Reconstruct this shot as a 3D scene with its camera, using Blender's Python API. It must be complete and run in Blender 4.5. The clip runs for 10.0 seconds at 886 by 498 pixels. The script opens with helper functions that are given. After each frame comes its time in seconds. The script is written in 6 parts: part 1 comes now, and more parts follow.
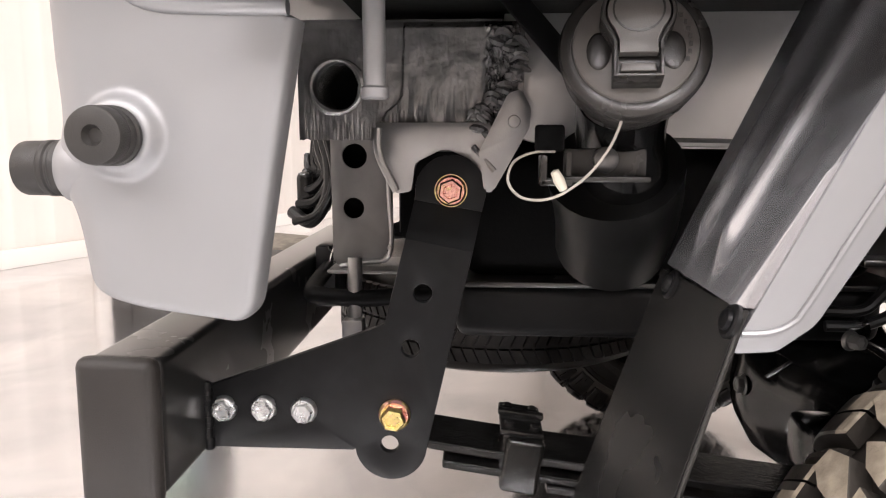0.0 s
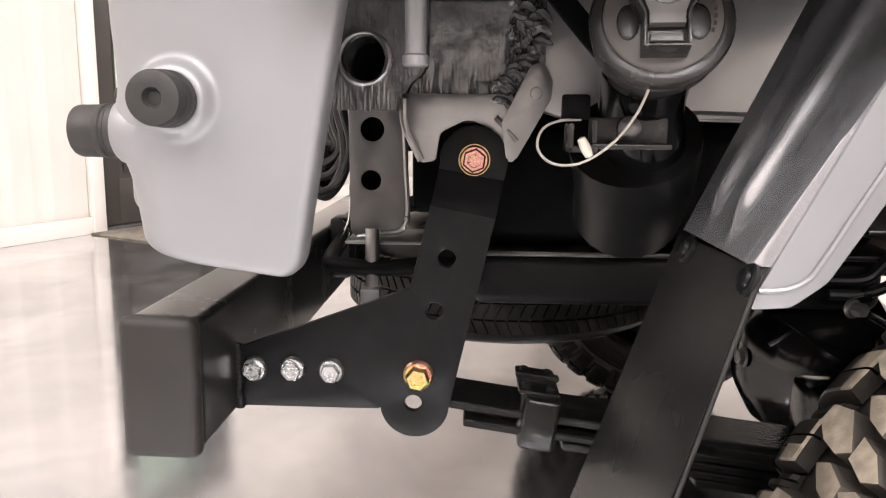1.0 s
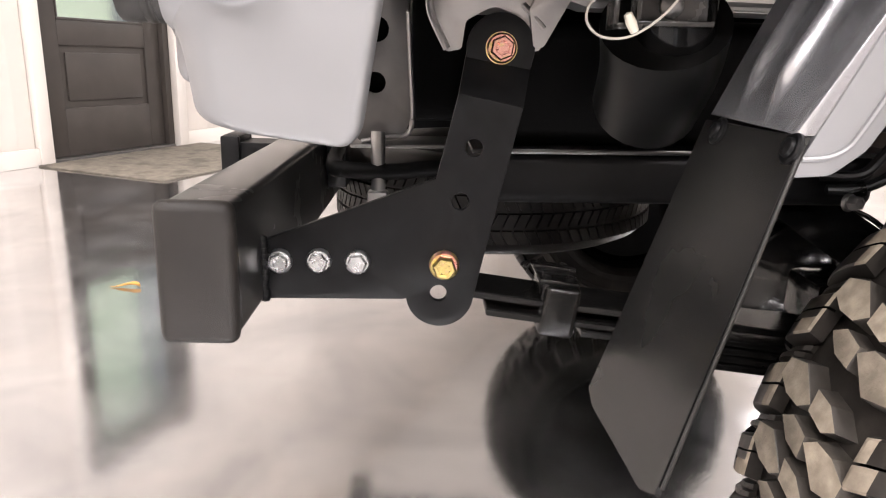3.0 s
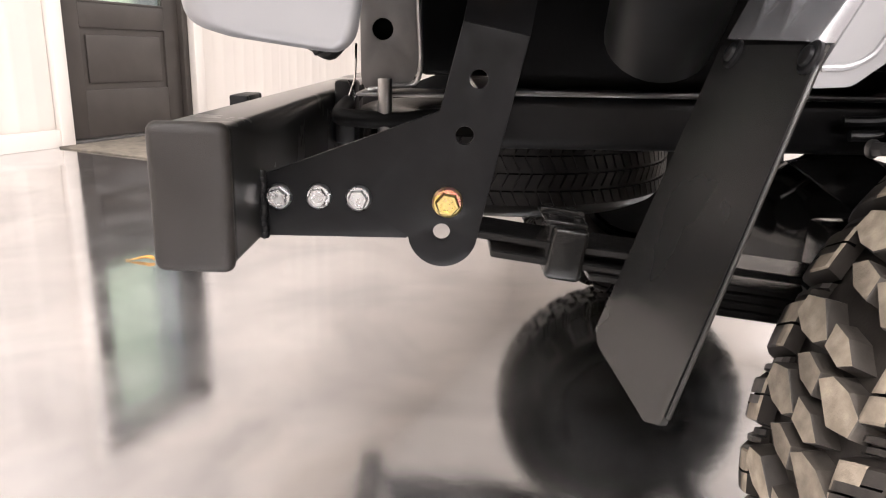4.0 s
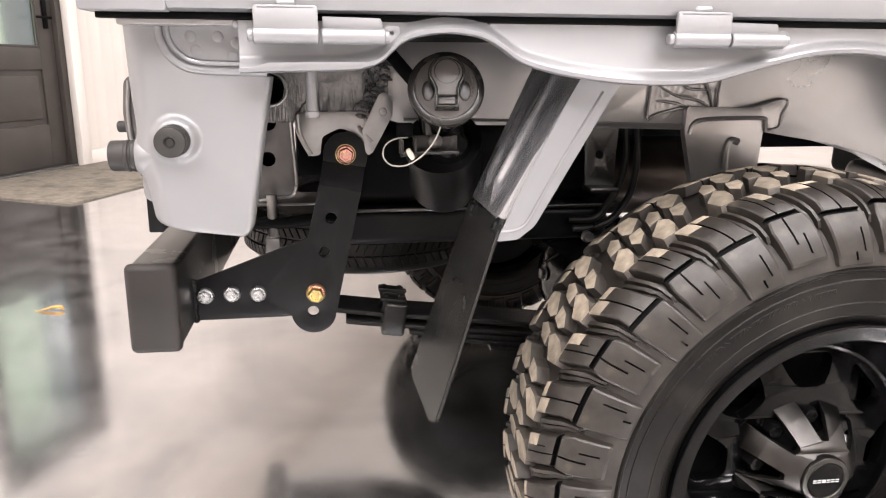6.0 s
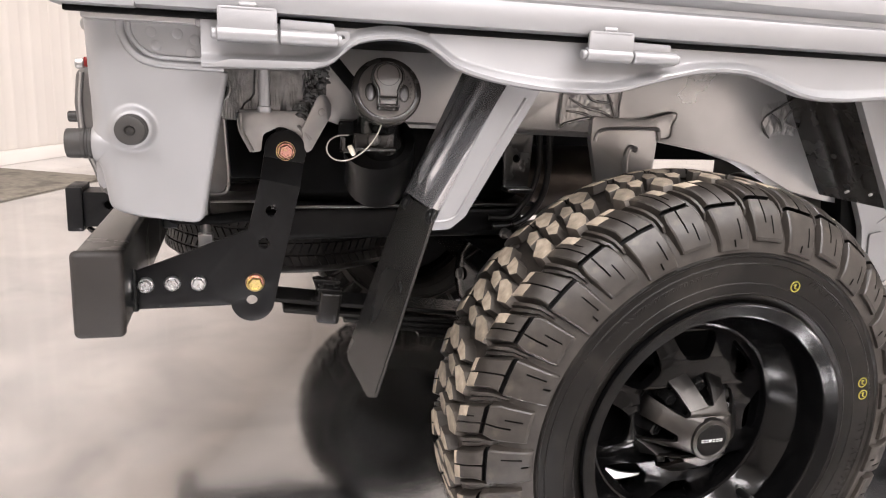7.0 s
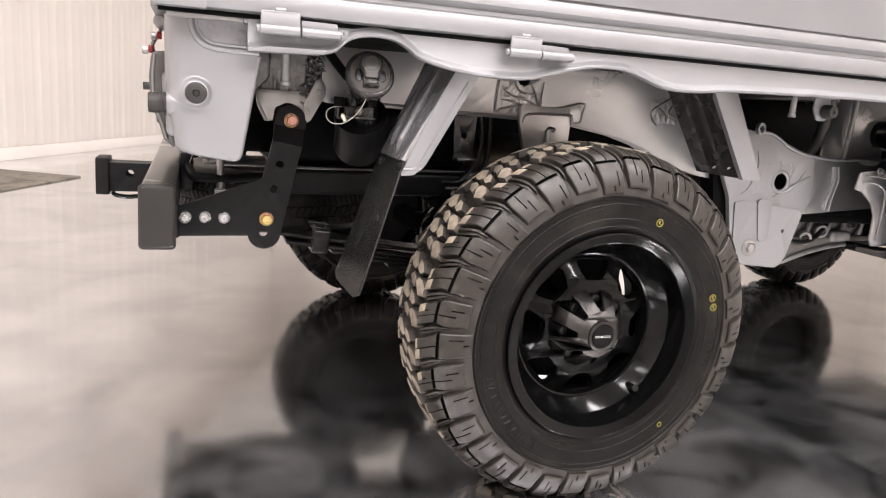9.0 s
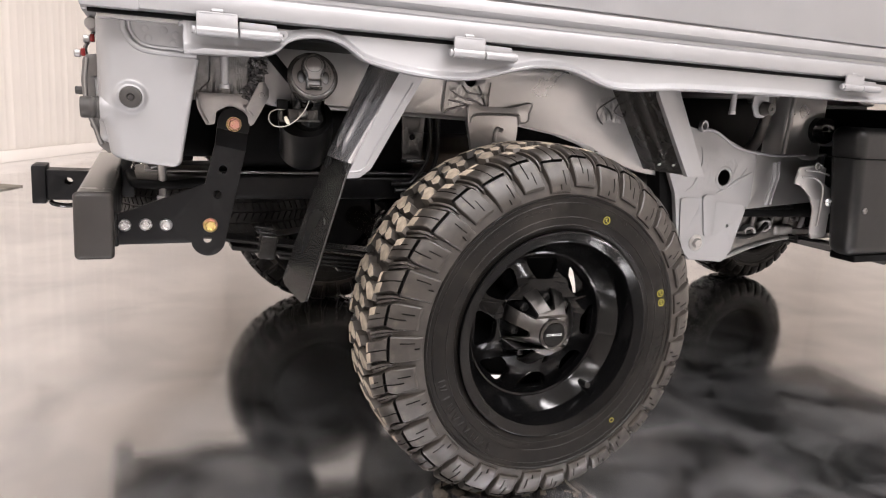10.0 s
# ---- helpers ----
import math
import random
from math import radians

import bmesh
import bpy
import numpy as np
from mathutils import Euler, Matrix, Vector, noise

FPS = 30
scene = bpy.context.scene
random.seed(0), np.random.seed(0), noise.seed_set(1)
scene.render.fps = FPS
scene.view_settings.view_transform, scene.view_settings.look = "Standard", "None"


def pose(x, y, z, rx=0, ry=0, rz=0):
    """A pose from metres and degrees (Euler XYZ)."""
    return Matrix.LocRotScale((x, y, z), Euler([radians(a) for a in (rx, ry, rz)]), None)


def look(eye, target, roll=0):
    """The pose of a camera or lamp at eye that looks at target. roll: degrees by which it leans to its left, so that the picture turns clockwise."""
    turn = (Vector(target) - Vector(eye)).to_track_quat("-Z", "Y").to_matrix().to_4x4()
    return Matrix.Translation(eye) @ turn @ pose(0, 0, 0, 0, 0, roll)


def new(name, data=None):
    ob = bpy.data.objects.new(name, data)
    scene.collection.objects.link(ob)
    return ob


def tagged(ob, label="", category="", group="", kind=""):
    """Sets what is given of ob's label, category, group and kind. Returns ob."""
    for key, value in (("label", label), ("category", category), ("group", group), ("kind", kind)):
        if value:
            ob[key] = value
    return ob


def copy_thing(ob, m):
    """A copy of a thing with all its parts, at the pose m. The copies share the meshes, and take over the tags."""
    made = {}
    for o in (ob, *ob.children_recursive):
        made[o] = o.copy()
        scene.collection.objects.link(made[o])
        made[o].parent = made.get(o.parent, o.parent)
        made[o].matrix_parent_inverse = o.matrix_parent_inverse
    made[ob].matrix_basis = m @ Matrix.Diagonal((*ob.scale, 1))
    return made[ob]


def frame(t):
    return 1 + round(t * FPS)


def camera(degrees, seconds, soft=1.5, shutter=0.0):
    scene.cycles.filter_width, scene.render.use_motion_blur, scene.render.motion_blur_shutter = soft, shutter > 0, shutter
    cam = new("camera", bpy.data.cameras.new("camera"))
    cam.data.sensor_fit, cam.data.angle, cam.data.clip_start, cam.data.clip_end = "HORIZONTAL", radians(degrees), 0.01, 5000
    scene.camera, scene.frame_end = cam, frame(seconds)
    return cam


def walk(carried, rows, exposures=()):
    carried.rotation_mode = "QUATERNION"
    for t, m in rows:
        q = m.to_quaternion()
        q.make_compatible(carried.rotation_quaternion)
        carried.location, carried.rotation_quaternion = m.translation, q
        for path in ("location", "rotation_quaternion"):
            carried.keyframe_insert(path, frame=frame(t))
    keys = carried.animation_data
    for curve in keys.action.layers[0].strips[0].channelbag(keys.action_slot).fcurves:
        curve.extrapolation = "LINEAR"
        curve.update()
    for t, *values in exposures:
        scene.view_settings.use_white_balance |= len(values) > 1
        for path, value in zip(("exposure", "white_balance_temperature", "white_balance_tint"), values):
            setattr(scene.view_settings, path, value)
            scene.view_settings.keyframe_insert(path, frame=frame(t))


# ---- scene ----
cam = camera(65.4, 10.0, soft=1.15)
PATH = [
    (0, (0.062, 0.045, 0.69), (-0.043, 2.017, 0.377), 1.0),
    (0.5, (0.055, 0.033, 0.69), (-0.034, 2.002, 0.354), 1.3),
    (1, (0.041, 0.021, 0.681), (-0.047, 1.986, 0.318), 1.4),
    (1.5, (0.034, 0.015, 0.675), (-0.026, 1.975, 0.285), 1.4),
    (2, (0.034, 0.013, 0.672), (-0.023, 1.968, 0.252), 1.4),
    (2.5, (0.03, 0.013, 0.662), (-0.028, 1.957, 0.199), 1.5),
    (3, (-0.016, 0.007, 0.643), (0.036, 1.934, 0.11), 1.9),
    (3.2, (0.001, 0.008, 0.624), (-0.03, 1.938, 0.1), 1.7),
    (4.3, (-0.007, 0.011, 0.596), (0.015, 1.928, 0.025), 2.1),
    (4.5, (-0.01, 0.005, 0.602), (0.029, 1.92, 0.027), 2.0),
    (5, (-0.008, -0.04, 0.665), (0.101, 1.875, 0.098), 1.7),
    (5.5, (0.007, -0.16, 0.729), (0.201, 1.752, 0.177), 1.3),
    (6, (0.03, -0.29, 0.766), (0.327, 1.617, 0.239), 1.4),
    (6.2, (0.024, -0.32, 0.754), (0.372, 1.582, 0.242), 1.6),
    (7.3, (-0.052, -0.403, 0.75), (0.575, 1.448, 0.326), 4.4),
    (7.5, (-0.078, -0.476, 0.738), (0.564, 1.38, 0.361), 4.8),
    (8, (-0.133, -0.61, 0.718), (0.517, 1.242, 0.336), 5.1),
    (8.5, (-0.124, -0.661, 0.705), (0.56, 1.175, 0.302), 5.2),
    (9, (-0.127, -0.679, 0.703), (0.563, 1.152, 0.292), 4.8),
    (9.5, (-0.121, -0.68, 0.697), (0.612, 1.134, 0.285), 4.4),
    (10, (-0.108, -0.679, 0.703), (0.691, 1.111, 0.306), 4.1),
]
walk(cam, [(t, look(eye, target, roll)) for t, eye, target, roll in PATH], [(0.0, 0.02), (3.0, 0.08), (5.0, 0.10), (5.5, 0.24), (6.0, 0.16), (7.5, -0.04), (10.0, 0.0)])

# ---- world and lamps ----
world = bpy.data.worlds.new("world")
scene.world = world
world.use_nodes = True
world.node_tree.nodes["Background"].inputs[0].default_value = (0.8, 0.85, 0.9, 1)
world.node_tree.nodes["Background"].inputs[1].default_value = 0.3
scene.view_settings.exposure = 0.0

GROUND = -0.014
# the room: its rear wall runs along U, and N points from it into the room
ORIGIN, U, N = Vector((-2.17, 4.02, 0)), Vector((0.39, 0.921, 0)), Vector((0.921, -0.39, 0))
ROOM = Matrix(((U.x, N.x, 0, ORIGIN.x), (U.y, N.y, 0, ORIGIN.y), (0, 0, 1, GROUND), (0, 0, 0, 1)))
CEILING = 4.3
# lamps out of view, their places and power set to suit the lighting
LAMPS = [(u, n) for u in (-7.4, -5.1, -2.8, -0.5, 1.6) for n in (2.9, 5.3)] + [(-7.4, 0.8), (-5.1, 0.8), (-7.4, 7.7), (-2.8, 7.7), (1.6, 7.7), (-5.1, 7.7), (6.9, 5.3)]
# n 0.8 is added for highlights, u 6.9 to fill the far end
WATTS = {-7.4: 125, -5.1: 96, -2.8: 66, -0.5: 40, 1.6: 36, 6.9: 165}
ROWS = {0.8: 0.55, 2.9: 1.0, 5.3: 1.35, 7.7: 1.6}
for k, (u, n) in enumerate(LAMPS):
    data = bpy.data.lights.new("ceiling_lamp", "AREA")
    data.shape, data.size, data.size_y, data.energy, data.color = "RECTANGLE", 0.28, 1.2, WATTS[u] * ROWS[n], (1.0, 0.947, 0.958)
    ob = new("ceiling_lamp", data)
    ob.matrix_world = ROOM @ pose(u, n, CEILING - 0.075, 0, 0, 0)


# ---- materials ----
def material(name, base, rough=0.5, metal=0.0, grain=0.0, size=40.0, bump=0.0, bsize=200.0, coat=0.0, spread=0.08,
             second=None, amount=0.5, island=False, spec=0.5, film=0.08):
    """Principled surface: base colour varied at two scales, roughness varied, fine relief."""
    m = bpy.data.materials.new(name)
    m.use_nodes = True
    nt = m.node_tree
    b = nt.nodes["Principled BSDF"]
    b.inputs["Metallic"].default_value = metal
    b.inputs["Coat Weight"].default_value = coat
    b.inputs["Specular IOR Level"].default_value = spec
    b.inputs["Coat Roughness"].default_value = film
    tex = nt.nodes.new("ShaderNodeTexCoord")

    def noise_node(scale, detail=6.0):
        n = nt.nodes.new("ShaderNodeTexNoise")
        n.inputs["Scale"].default_value, n.inputs["Detail"].default_value = scale, detail
        nt.links.new(tex.outputs["Object"], n.inputs["Vector"])
        return n.outputs["Fac"]

    def ramp(fac, lo, hi, a, c):
        r = nt.nodes.new("ShaderNodeValToRGB")
        r.color_ramp.elements[0].position, r.color_ramp.elements[1].position = lo, hi
        r.color_ramp.elements[0].color, r.color_ramp.elements[1].color = (*a, 1), (*c, 1)
        nt.links.new(fac, r.inputs[0])
        return r.outputs[0]

    dark = tuple(c * (1 - grain) for c in base)
    light = tuple(min(1, c * (1 + grain)) for c in base)
    colour = ramp(noise_node(size), 0.3, 0.7, dark, light)
    if second:
        mask = ramp(noise_node(size * 0.23, 8), 0.62 - 0.3 * amount, 0.72 - 0.2 * amount, (0, 0, 0), (1, 1, 1))
        mix = nt.nodes.new("ShaderNodeMix")
        mix.data_type = "RGBA"
        nt.links.new(mask, mix.inputs[0])
        nt.links.new(colour, mix.inputs[6])
        mix.inputs[7].default_value = (*second, 1)
        colour = mix.outputs[2]
    if island:
        info = nt.nodes.new("ShaderNodeObjectInfo")
        hsv = nt.nodes.new("ShaderNodeHueSaturation")
        mr = nt.nodes.new("ShaderNodeMapRange")
        mr.inputs[3].default_value, mr.inputs[4].default_value = 0.7, 1.25
        nt.links.new(info.outputs["Random"], mr.inputs[0])
        nt.links.new(mr.outputs[0], hsv.inputs["Value"])
        nt.links.new(colour, hsv.inputs["Color"])
        colour = hsv.outputs[0]
    nt.links.new(colour, b.inputs["Base Color"])
    rr = nt.nodes.new("ShaderNodeMapRange")
    rr.inputs[3].default_value, rr.inputs[4].default_value = max(0.02, rough - spread), min(1, rough + spread)
    nt.links.new(noise_node(size * 0.6, 4), rr.inputs[0])
    nt.links.new(rr.outputs[0], b.inputs["Roughness"])
    if bump:
        bn = nt.nodes.new("ShaderNodeBump")
        bn.inputs["Strength"].default_value, bn.inputs["Distance"].default_value = min(1, bump), 0.001
        nt.links.new(noise_node(bsize, 5), bn.inputs["Height"])
        nt.links.new(bn.outputs[0], b.inputs["Normal"])
    return m


SILVER = material("silver_paint", (0.272, 0.271, 0.276), 0.52, 0.62, 0.04, 8, 0.03, 900, coat=0.2)
SILVER_DULL = material("silver_underside", (0.43, 0.426, 0.422), 0.30, 0.82, 0.06, 14, 0.05, 500)
STEEL_GREY = material("bare_grey_steel", (0.37, 0.365, 0.36), 0.30, 0.92, 0.12, 30, 0.1, 400)
GUNMETAL = material("dark_grey_steel", (0.17, 0.165, 0.16), 0.36, 0.8, 0.12, 30, 0.1, 400)
SEALANT = material("brushed_grey_sealant", (0.20, 0.196, 0.192), 0.24, 0.55, 0.3, 60, 0.4, 420, coat=0.5)
POWDER = material("black_powder_coat", (0.0060, 0.0060, 0.0063), 0.38, 0.0, 0.25, 60, 0.10, 1800, spread=0.05, spec=0.19)
POWDER_TUBE = material("black_tube_paint", (0.008, 0.008, 0.0078), 0.26, 0.0, 0.25, 20, 0.06, 1500, spec=0.6, coat=1.0, film=0.3)
CAP_PLASTIC = material("end_cap_plastic", (0.018, 0.0155, 0.0138), 0.44, 0.0, 0.15, 25, 0.35, 2200, second=(0.04, 0.036, 0.032), amount=0.15, spec=0.35)
PLUG_RUBBER = material("plug_rubber", (0.024, 0.022, 0.020), 0.5, 0.0, 0.15, 60, 0.25, 1500, spec=0.4)
GLOSS_BLACK = material("gloss_black_paint", (0.004, 0.004, 0.004), 0.14, 0.0, 0.3, 25, 0.08, 300, spec=0.45, spread=0.05)
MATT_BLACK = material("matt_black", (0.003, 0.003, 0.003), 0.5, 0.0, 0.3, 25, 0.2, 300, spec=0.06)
CAP_BLACK = material("filler_cap_plastic", (0.020, 0.0185, 0.017), 0.26, 0.0, 0.15, 50, 0.15, 1200)
FLAP = material("flap_black", (0.009, 0.009, 0.0088), 0.27, 0.0, 0.2, 14, spec=0.6, spread=0.02)
ZINC = material("zinc_bolt", (0.72, 0.73, 0.74), 0.28, 1.0, 0.12, 160, 0.3, 900)
GOLD = material("yellow_zinc", (0.92, 0.72, 0.30), 0.3, 1.0, 0.15, 500, 0.2, 900, second=(0.85, 0.42, 0.40), amount=0.45)
ROSE = material("rose_zinc", (0.86, 0.46, 0.40), 0.22, 1.0, 0.2, 500, 0.2, 900, second=(0.70, 0.66, 0.22), amount=0.4)
RUBBER = material("tyre_rubber", (0.0065, 0.0058, 0.0051), 0.34, 0.0, 0.35, 40, 0.16, 700, spec=0.15, second=(0.018, 0.016, 0.0138), amount=0.25)
GROOVE = material("tyre_groove_rubber", (0.031, 0.027, 0.0232), 0.46, 0.0, 0.35, 45, 0.2, 500, spec=0.3, second=(0.046, 0.040, 0.033), amount=0.3)
TREAD = material("tyre_lug_rubber", (0.026, 0.0226, 0.0193), 0.36, 0.0, 0.35, 60, 0.12, 500, spec=0.42, spread=0.1, second=(0.11, 0.092, 0.070), amount=0.22)
TREAD_SIDE = material("dusted_block_rubber", (0.056, 0.049, 0.042), 0.5, 0.0, 0.3, 60, 0.2, 600, second=(0.11, 0.094, 0.077), amount=0.3)
DUST = material("dusty_tread_face", (0.31, 0.262, 0.202), 0.75, 0.0, 0.25, 90, 0.5, 500, second=(0.16, 0.133, 0.100), amount=0.42, island=True)
RIM = material("rim_black", (0.0022, 0.0022, 0.0023), 0.13, 0.0, 0.2, 30, spec=0.20, spread=0.02)
HUB = material("hub_satin_black", (0.066, 0.063, 0.060), 0.34, 1.0, 0.1, 60, 0.1, 1200)
YELLOW = material("yellow_paint_mark", (0.22, 0.19, 0.015), 0.6, 0, 0.2, 300)
WHITE_MARK = material("pale_print", (0.48, 0.48, 0.48), 0.5)
CORD = material("beige_cord", (0.36, 0.33, 0.29), 0.5, 0, 0.15, 200, 0.2, 900)
IVORY = material("ivory_clip", (0.62, 0.58, 0.48), 0.5, 0, 0.05, 90)
RED = material("red_lens", (0.18, 0.006, 0.006), 0.2, 0, 0.1, 60, coat=0.4)
LENS = material("clear_lens", (0.75, 0.75, 0.74), 0.15, 0, 0.05, 60, coat=0.4)
CHROME = material("bright_rod", (0.75, 0.74, 0.72), 0.22, 1.0, 0.05, 90)
MUFFLER = material("muffler_steel", (0.07, 0.058, 0.05), 0.34, 0.85, 0.25, 20, 0.2, 300)
# same silver paint for the post's wall, its light put into a brighter copy
BRIGHT_SILVER = material("brightened_gloss_silver", (0.47, 0.475, 0.50), 0.24, 0.80, 0.04, 6, spread=0.02)
ALLOY = material("cast_alloy", (0.30, 0.295, 0.288), 0.45, 0.7, 0.25, 50, 0.5, 260)
WALL = material("white_steel_panel", (0.64, 0.592, 0.542), 0.42, 0, 0.02, 3, 0.04, 300)
GREY_WALL = material("dimming_wall_grey", (0.33, 0.297, 0.268), 0.6, 0, 0.1, 3, 0.06, 200)
TRIM = material("white_trim", (0.73, 0.68, 0.63), 0.4, 0, 0.02, 5, 0.04, 300)
PLASTER = material("white_ceiling_board", (0.80, 0.77, 0.73), 0.6, 0, 0.03, 3, 0.1, 120)
DOOR = material("dark_brown_door", (0.050, 0.043, 0.038), 0.42, 0, 0.12, 8, 0.15, 400)
PLANK = material("door_mat_fibre", (0.21, 0.185, 0.15), 0.8, 0, 0.2, 30, 0.6, 500, second=(0.12, 0.105, 0.085), amount=0.4)
LEAF = material("dry_leaf", (0.55, 0.30, 0.07), 0.6, 0, 0.3, 60, 0.3, 300)
HOSE = material("black_hose", (0.006, 0.006, 0.006), 0.35, 0, 0.2, 60, spec=0.3)
GRIMY = material("grimy_black_steel", (0.006, 0.0058, 0.0055), 0.20, 0, 0.4, 90, 0.4, 300, spec=0.4, second=(0.016, 0.015, 0.014), amount=0.1)
# cap plastic again, lighter: the sheen of its face put into the colour
CAP_SHEEN = material("filler_cap_sheen", (0.085, 0.078, 0.072), 0.38, 0, 0.1, 50, 0.1, 1400)


def floor_material():
    m = bpy.data.materials.new("metallic_epoxy_floor")
    m.use_nodes = True
    nt = m.node_tree
    b = nt.nodes["Principled BSDF"]
    tex = nt.nodes.new("ShaderNodeTexCoord")

    def noise_node(scale, detail, distort=0.0):
        n = nt.nodes.new("ShaderNodeTexNoise")
        n.inputs["Scale"].default_value, n.inputs["Detail"].default_value, n.inputs["Distortion"].default_value = scale, detail, distort
        nt.links.new(tex.outputs["Object"], n.inputs["Vector"])
        return n.outputs["Fac"]

    def ranged(fac, lo, hi, a, c):
        n = nt.nodes.new("ShaderNodeMapRange")
        for k, value in enumerate((lo, hi, a, c)):
            n.inputs[k + 1].default_value = value
        nt.links.new(fac, n.inputs[0])
        return n.outputs[0]

    r = nt.nodes.new("ShaderNodeValToRGB")
    r.color_ramp.elements[0].position, r.color_ramp.elements[1].position = 0.34, 0.66
    r.color_ramp.elements[0].color, r.color_ramp.elements[1].color = (0.54, 0.545, 0.56, 1), (0.80, 0.80, 0.805, 1)
    nt.links.new(noise_node(2.2, 9, 0.9), r.inputs[0])
    nt.links.new(r.outputs[0], b.inputs["Base Color"])
    nt.links.new(ranged(noise_node(6.5, 12, 0.7), 0.36, 0.64, 0.915, 0.99), b.inputs["Metallic"])
    nt.links.new(ranged(noise_node(5.0, 8, 0.8), 0.35, 0.68, 0.075, 0.16), b.inputs["Roughness"])
    b.inputs["Coat Weight"].default_value, b.inputs["Coat Roughness"].default_value = 0.5, 0.03
    height = nt.nodes.new("ShaderNodeMath")
    height.operation = "MULTIPLY_ADD"
    nt.links.new(noise_node(55, 4), height.inputs[0])
    height.inputs[1].default_value = 1.6
    nt.links.new(noise_node(260, 3), height.inputs[2])
    bn = nt.nodes.new("ShaderNodeBump")
    bn.inputs["Strength"].default_value, bn.inputs["Distance"].default_value = 0.07, 0.001
    nt.links.new(height.outputs[0], bn.inputs["Height"])
    nt.links.new(bn.outputs[0], b.inputs["Normal"])
    return m


FLOOR = floor_material()


def glowing(name, colour, strength):
    m = bpy.data.materials.new(name)
    m.use_nodes = True
    b = m.node_tree.nodes["Principled BSDF"]
    b.inputs["Base Color"].default_value = (*colour, 1)
    b.inputs["Emission Color"].default_value, b.inputs["Emission Strength"].default_value = (*colour, 1), strength
    return m


DAYLIGHT = glowing("daylight_backdrop", (0.62, 0.68, 0.58), 0.75)
DIFFUSER = glowing("lamp_diffuser", (1.0, 0.95, 0.9), 3.0)
GLASS = bpy.data.materials.new("door_glass")
GLASS.use_nodes = True
_g = GLASS.node_tree.nodes["Principled BSDF"]
_g.inputs["Transmission Weight"].default_value, _g.inputs["Roughness"].default_value, _g.inputs["Base Color"].default_value = 1.0, 0.12, (0.86, 0.9, 0.85, 1)

# ---- building helpers ----
PIVOT = Matrix.Translation((0.565, 0, 0.323))
RAKE = PIVOT @ pose(0, 0, 0, 0, -1.0, 0) @ PIVOT.inverted()   # the truck's body stands nose-up by a degree
LEVEL = Matrix.Identity(4)
BASES = {}


def thing(name, base, label, category, m=RAKE, group="", kind=""):
    ob = new(name)
    ob.empty_display_size = 0.05
    ob.matrix_world = m @ Matrix.Translation(base)
    BASES[ob] = Vector(base)
    return tagged(ob, label, category, group, kind)


def mesh_of(name, bm, materials, smooth=True, crease=35):
    bmesh.ops.recalc_face_normals(bm, faces=bm.faces)
    me = bpy.data.meshes.new(name)
    bm.to_mesh(me)
    bm.free()
    for m in materials if isinstance(materials, (list, tuple)) else [materials]:
        me.materials.append(m)
    if smooth:
        me.shade_smooth()
        me.set_sharp_from_angle(angle=radians(crease))
    return me


def part(name, bm, materials, parent, label="", smooth=True):
    """One mesh object under a thing or a part; the bmesh is in the truck's or the room's own coordinates."""
    ob = new(name, mesh_of(name, bm, materials, smooth))
    ob.parent = parent
    top = parent
    while top.parent:
        top = top.parent
    if parent is top:
        ob.matrix_parent_inverse = Matrix.Translation(-BASES[top])
    BASES[ob] = BASES[top]
    return tagged(ob, label)


def single(name, bm, materials, label, category, m=RAKE, group="", kind="", smooth=True):
    ob = new(name, mesh_of(name, bm, materials, smooth))
    ob.matrix_world = m
    BASES[ob] = Vector((0, 0, 0))
    return tagged(ob, label, category, group, kind)


def soften(bm, width, segments=2, angle=30, faces=None):
    fs = faces or bm.faces
    edges = {e for f in fs for e in f.edges if len(e.link_faces) == 2 and e.calc_face_angle(0) > radians(angle)}
    if width > 0 and edges:
        bmesh.ops.bevel(bm, geom=list(edges), offset=width, segments=segments, profile=0.5, affect="EDGES", clamp_overlap=True)


def box(x0, x1, y0, y1, z0, z1, bevel=0.0, segments=2, bm=None):
    own = bmesh.new()
    bmesh.ops.create_cube(own, size=1.0)
    for v in own.verts:
        v.co = Vector(((x0 + x1) / 2 + v.co.x * (x1 - x0), (y0 + y1) / 2 + v.co.y * (y1 - y0), (z0 + z1) / 2 + v.co.z * (z1 - z0)))
    bmesh.ops.recalc_face_normals(own, faces=own.faces)
    soften(own, bevel, segments)
    return join(bm, own)


def join(bm, own):
    if bm is None:
        return own
    me = bpy.data.meshes.new("tmp")
    own.to_mesh(me)
    own.free()
    bm.from_mesh(me)
    bpy.data.meshes.remove(me)
    return bm


def basis(axis):
    z = Vector(axis).normalized()
    x = Vector((0, 0, 1)).cross(z) if abs(z.z) < 0.9 else Vector((1, 0, 0)).cross(z)
    x.normalize()
    return x, z.cross(x), z


